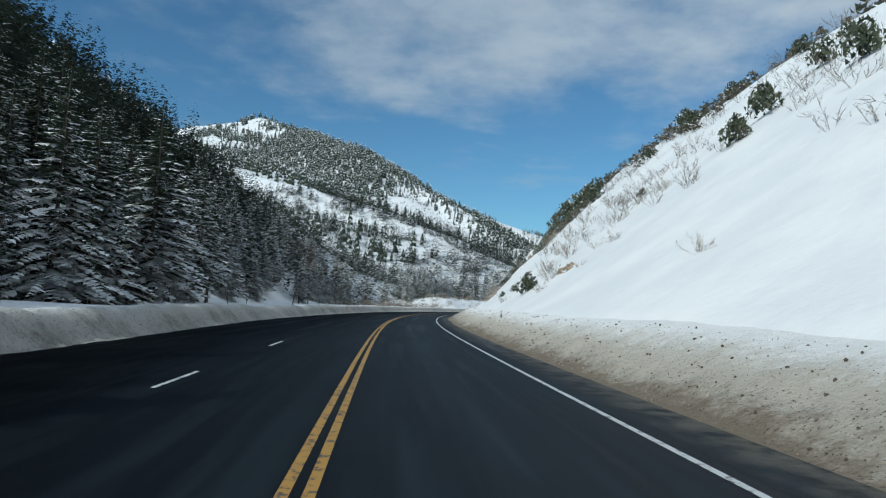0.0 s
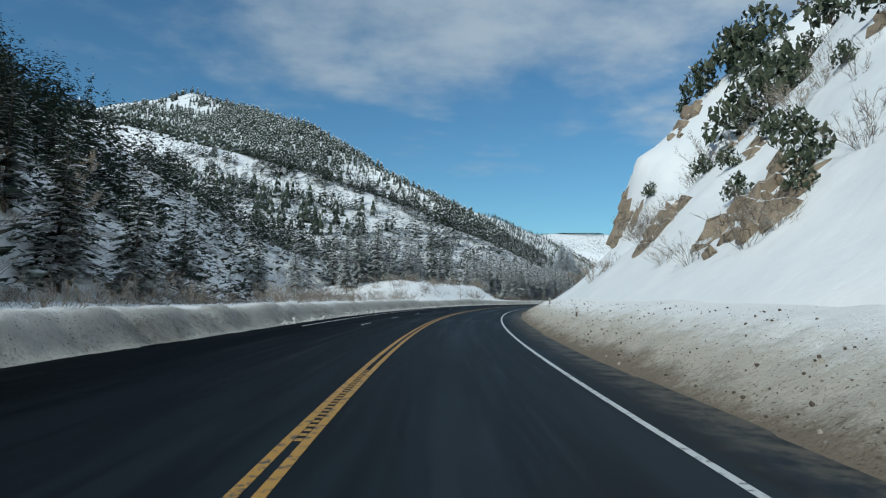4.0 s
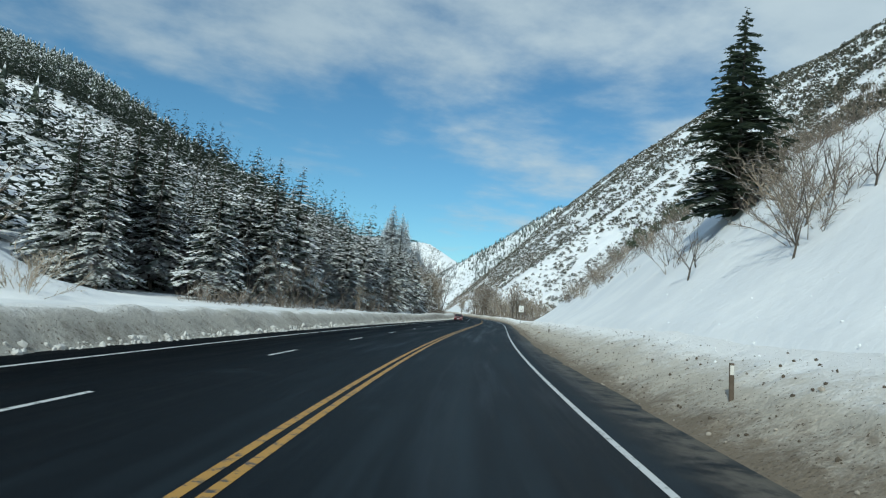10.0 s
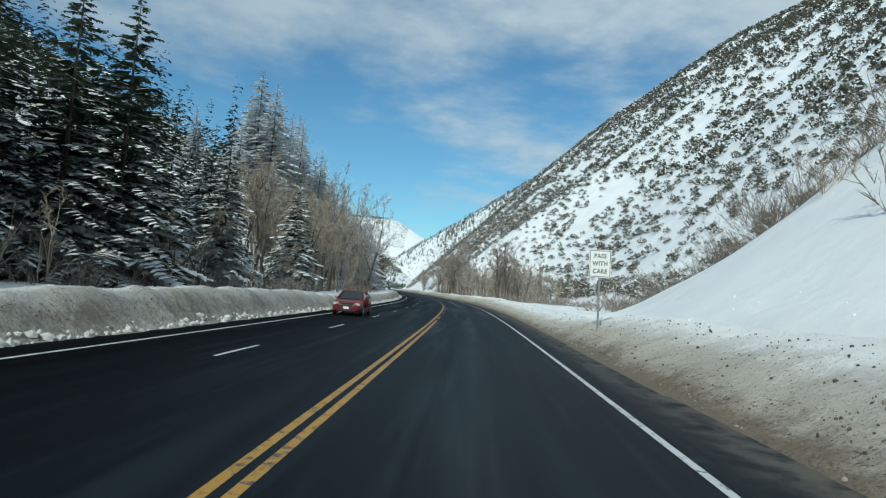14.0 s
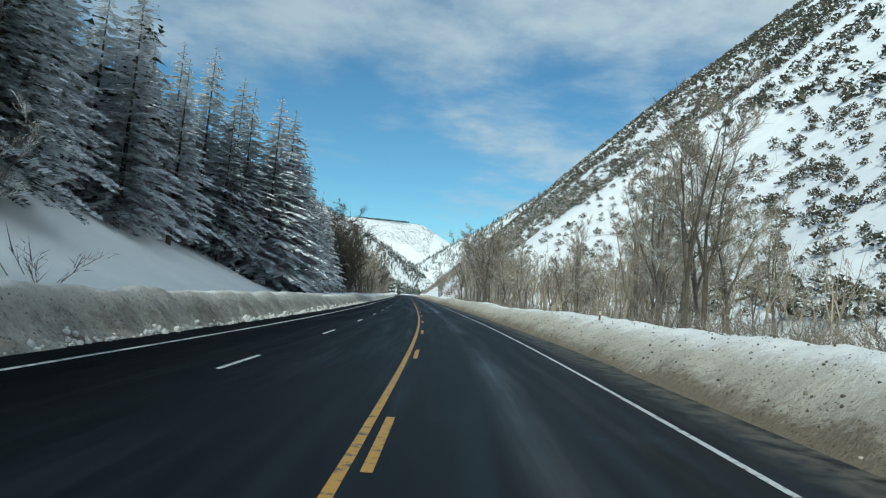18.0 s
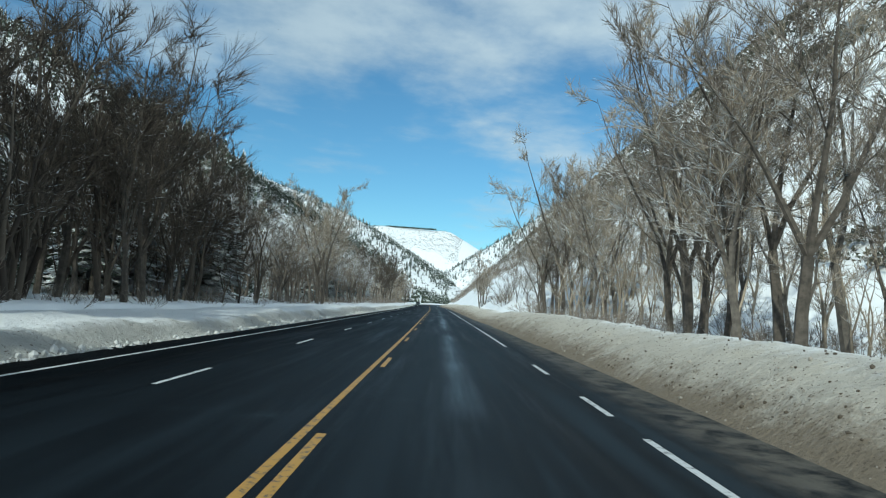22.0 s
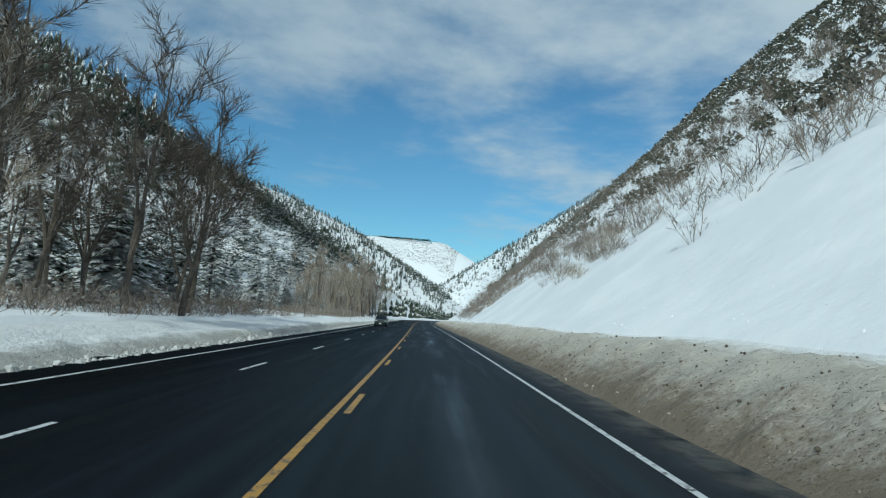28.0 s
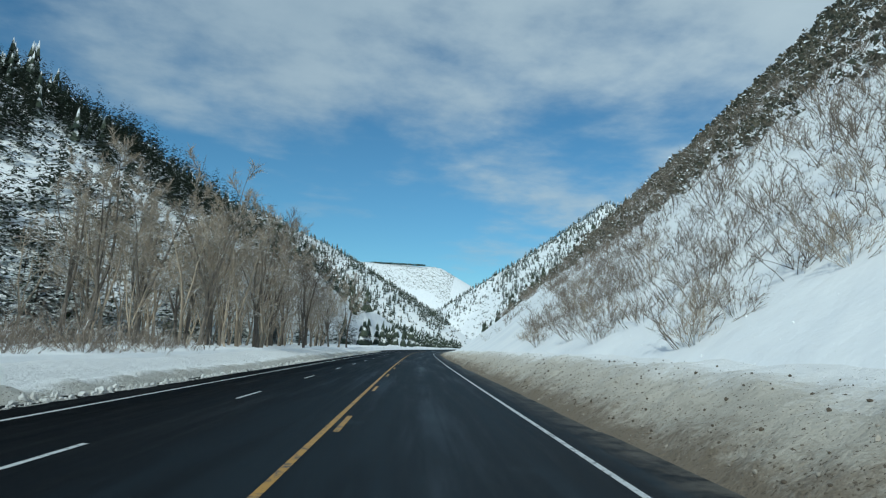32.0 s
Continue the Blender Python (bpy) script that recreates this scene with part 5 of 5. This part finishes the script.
for k, word in enumerate(("PASS", "WITH", "CARE")):
    written(word, 0.27, m_ink, sign, Matrix.Translation((0, -0.049, 2.44 - 0.335 * k)) @ Matrix.Rotation(radians(90), 4, "X") @ Matrix.Diagonal((0.84, 1, 1, 1)))
sign.matrix_world = facing(390.5, 8.15, 1.52) @ Matrix.Rotation(radians(-1.5), 4, "Y") @ Matrix.Diagonal((1.1, 1, 1.06, 1))
far_sign = thing("road_sign", "small white sign on a post beside the far shoulder", "road sign")
part("post", box(bmesh.new(), -0.03, 0.03, -0.03, 0.03, -0.5, 2.2), m_steel, far_sign)
part("panel", box(bmesh.new(), -0.3, 0.3, -0.045, -0.031, 1.4, 2.2, 0.004), m_sign, far_sign)
far_sign.matrix_world = facing(1040, -9.5, 0.8)


# ---- the two oncoming vehicles ----
def paint_car(name, colour):
    m, n, l, b = material(name, 0.28, 0.2)
    dirt = noise_node(n, l, 3.0, 5)
    l.new(ramp(n, l, dirt, 0.45, 0.8, colour, tuple(0.7 * c + 0.02 for c in colour)), b.inputs["Base Color"])
    b.inputs["Coat Weight"].default_value = 0.35
    return m


m_glass, n, l, b = material("dark_car_glass", 0.06)
b.inputs["Base Color"].default_value = (0.012, 0.014, 0.016, 1)
m_tyre = plain("tyre_rubber", (0.018, 0.018, 0.018), 0.85)
m_alloy = plain("alloy", (0.5, 0.5, 0.5), 0.35, 0.9)
m_chrome = plain("chrome", (0.65, 0.65, 0.66), 0.18, 1.0, 0.05)
m_black = plain("black_plastic", (0.02, 0.02, 0.02), 0.6)
m_lens, n, l, b = material("clear_lamp", 0.1)
b.inputs["Base Color"].default_value = (0.42, 0.43, 0.42, 1)
b.inputs["Emission Color"].default_value, b.inputs["Emission Strength"].default_value = (1, 0.93, 0.8, 1), 0.06


def loft(stations, ring):
    """Closed skin through cross-sections; ring(st) gives points."""
    bm = bmesh.new()
    rings = [[bm.verts.new(p) for p in ring(st)] for st in stations]
    for a, c in zip(rings, rings[1:]):
        for i in range(len(a)):
            j = (i + 1) % len(a)
            bm.faces.new((a[i], a[j], c[j], c[i]))
    bm.faces.new(rings[0][::-1])
    bm.faces.new(rings[-1])
    bmesh.ops.recalc_face_normals(bm, faces=bm.faces)
    return bm


def body_ring(st):
    y, lo, hi, w = st
    m = (lo + hi) / 2
    pts = [(w * 0.90, lo), (w, lo + 0.12), (w, m), (w * 0.97, hi - 0.08), (w * 0.88, hi)]
    return [(x, y, z) for x, z in pts] + [(-x, y, z) for x, z in reversed(pts)]


def cabin_ring(st):
    y, lo, hi, w0, w1 = st
    pts = [(w0, lo), (w0 * 0.5 + w1 * 0.5, lo + (hi - lo) * 0.55), (w1, hi - 0.06), (w1 * 0.85, hi)]
    return [(x, y, z) for x, z in pts] + [(-x, y, z) for x, z in reversed(pts)]


def wheel(parent, x, y, r):
    bm = bmesh.new()
    rot = Matrix.Rotation(radians(90), 4, "Y")
    bmesh.ops.create_cone(bm, cap_ends=True, segments=24, radius1=r, radius2=r, depth=0.21, matrix=Matrix.Translation((x, y, r)) @ rot)
    bmesh.ops.bevel(bm, geom=[e for e in bm.edges if len(e.link_faces) == 2 and any(len(q.verts) > 4 for q in e.link_faces)], offset=0.03, segments=2, affect="EDGES")
    w = part("wheel", bm, m_tyre, parent, "black tyre with alloy rim", True)
    bm = bmesh.new()
    out = 0.108 if x > 0 else -0.108
    bmesh.ops.create_cone(bm, cap_ends=True, segments=20, radius1=r * 0.62, radius2=r * 0.62, depth=0.012, matrix=Matrix.Translation((x + out, y, r)) @ rot)
    part("rim", bm, m_black, w, "dark wheel disc")
    for k in range(5):
        a = k * 1.2566
        bm = bmesh.new()
        mm = Matrix.Translation((x + out * 1.07, y, r)) @ Matrix.Rotation(a, 4, "X") @ Matrix.Translation((0, 0, r * 0.34)) @ Matrix.Diagonal((0.012, 0.085, r * 0.56, 1))
        bmesh.ops.create_cube(bm, size=1, matrix=mm)
        part("spoke", bm, m_alloy, w)


def car(label, paint_mat, L, W, beltz, roofz, hoodz, wheel_r, cabin, s, d, tailgate):
    """Front towards -y."""
    top = thing("car", label, "car", "oncoming cars")
    h, w = L / 2, W / 2
    st = [(-h, 0.30, hoodz - 0.22, w * 0.72), (-h + 0.12, 0.22, hoodz - 0.10, w * 0.90), (-h + 0.5, 0.20, hoodz - 0.02, w * 0.98), (-h + 1.15, 0.20, hoodz + 0.06, w),
          (cabin[0], 0.20, beltz, w), (cabin[3], 0.22, beltz + 0.04, w), (h - 0.35, 0.26, beltz + 0.03, w * 0.96), (h - 0.08, 0.30, beltz - 0.02, w * 0.88), (h, 0.36, beltz - 0.12, w * 0.80)]
    body = part("body", loft(st, body_ring), paint_mat, top, "", True)
    c0, c1, c2, c3 = cabin
    cs = [(c0, beltz - 0.03, beltz + 0.02, w * 0.90, w * 0.86), (c1, beltz - 0.03, roofz - 0.03, w * 0.92, w * 0.72), ((c1 + c2) / 2, beltz - 0.03, roofz, w * 0.92, w * 0.73),
          (c2, beltz - 0.03, roofz - 0.03, w * 0.92, w * 0.72), (c3, beltz - 0.03, beltz + 0.04 + tailgate, w * 0.88, w * 0.80)]
    part("cabin", loft(cs, cabin_ring), m_glass, top, "dark tinted glass", False)
    rs = [(c1 - 0.03, roofz - 0.075, roofz - 0.02, w * 0.73, w * 0.70), ((c1 + c2) / 2, roofz - 0.06, roofz + 0.012, w * 0.745, w * 0.71), (c2 + 0.05, roofz - 0.085, roofz - 0.02, w * 0.73, w * 0.70)]
    part("roof", loft(rs, cabin_ring), paint_mat, top, "", True)
    for sx in (-1, 1):
        for (y0, z0, y1, z1) in ((c0, beltz, c1, roofz - 0.04), ((c1 + c2) / 2 - 0.05, beltz, (c1 + c2) / 2, roofz - 0.05), (c3, beltz + tailgate, c2, roofz - 0.04)):
            v, f = [], []
            tube(v, f, [Vector((sx * w * 0.90, y0, z0)), Vector((sx * (w * 0.80), (y0 + y1) / 2, (z0 + z1) / 2 + 0.015)), Vector((sx * w * 0.715, y1, z1))], [0.045, 0.04, 0.04], 6)
            mesh_object("pillar", v, f, paint_mat, top)
        part("headlight", box(bmesh.new(), sx * w * 0.68 - 0.19, sx * w * 0.68 + 0.19, -h + 0.02, -h + 0.48, hoodz - 0.30, hoodz - 0.12, 0.05), m_lens, top, "clear swept headlight")
        part("bonnet_crease", box(bmesh.new(), sx * w * 0.42 - 0.015, sx * w * 0.42 + 0.015, -h + 0.5, c0, hoodz - 0.03, hoodz + 0.012, 0.01), paint_mat, top)
        part("fog_lamp", box(bmesh.new(), sx * w * 0.62 - 0.08, sx * w * 0.62 + 0.08, -h + 0.02, -h + 0.2, 0.36, 0.44, 0.02), m_lens, top, "small fog lamp")
        part("mirror", box(bmesh.new(), sx * (w + 0.02) - 0.09, sx * (w + 0.02) + 0.12 * sx + (0.09 if sx < 0 else 0), c0 + 0.35, c0 + 0.47, beltz, beltz + 0.14, 0.03), paint_mat, top)
        part("sill", box(bmesh.new(), sx * w * 0.97 - 0.03, sx * w * 0.97 + 0.03, -h + 1.3, h - 1.2, 0.18, 0.27, 0.01), m_black, top, "dark sill")
        for y in (-h + 0.88, h - 0.92):
            bm = bmesh.new()
            bmesh.ops.create_cone(bm, cap_ends=True, segments=24, radius1=wheel_r * 1.16, radius2=wheel_r * 1.16, depth=0.03, matrix=Matrix.Translation((sx * (w - 0.011), y, wheel_r)) @ Matrix.Rotation(radians(90), 4, "Y"))
            part("wheel_arch", bm, m_black, top, "dark wheel arch")
            wheel(top, sx * (w - 0.10), y, wheel_r)
    part("grille", box(bmesh.new(), -w * 0.44, w * 0.44, -h - 0.012, -h + 0.1, hoodz - 0.40, hoodz - 0.14, 0.03), m_black, top, "black grille")
    for z in (hoodz - 0.415, hoodz - 0.28, hoodz - 0.15):
        part("grille_bar", box(bmesh.new(), -w * 0.45, w * 0.45, -h - 0.03, -h + 0.05, z, z + 0.03, 0.008), m_chrome, top, "chrome bar")
    part("bumper", box(bmesh.new(), -w * 0.84, w * 0.84, -h - 0.02, -h + 0.3, 0.25, 0.50, 0.07), paint_mat, top)
    part("intake", box(bmesh.new(), -w * 0.62, w * 0.62, -h - 0.028, -h + 0.1, 0.24, 0.34, 0.02), m_black, top, "dark lower intake")
    if tailgate < 0.08:
        for sx in (-1, 1):
            part("roof_rail", box(bmesh.new(), sx * w * 0.62 - 0.02, sx * w * 0.62 + 0.02, c1 + 0.1, c2 - 0.1, roofz + 0.005, roofz + 0.06, 0.01), m_black, top, "black roof rail")
    part("number_plate", box(bmesh.new(), -0.16, 0.16, -h - 0.045, -h - 0.03, 0.38, 0.52, 0.006), m_sign, top, "blank white plate")
    x, y = plan(s, d)
    top.matrix_world = Matrix.Translation((float(x), float(y), 0.004)) @ Matrix.Rotation(heading(s), 4, "Z")
    return top


m_red = paint_car("red_car_paint", (0.13, 0.008, 0.016))
m_green = paint_car("dark_green_car_paint", (0.004, 0.018, 0.020))
car("dark red sedan coming along the far lane", m_red, 4.6, 1.80, 0.96, 1.48, 0.88, 0.34, (-1.2, -0.2, 0.95, 1.85), 401, -5.0, 0.10)
car("dark green SUV with roof rails on the far lane", m_green, 4.75, 1.93, 1.08, 1.72, 1.06, 0.38, (-1.05, -0.35, 1.65, 2.25), 849.9, -4.7, 0.05)
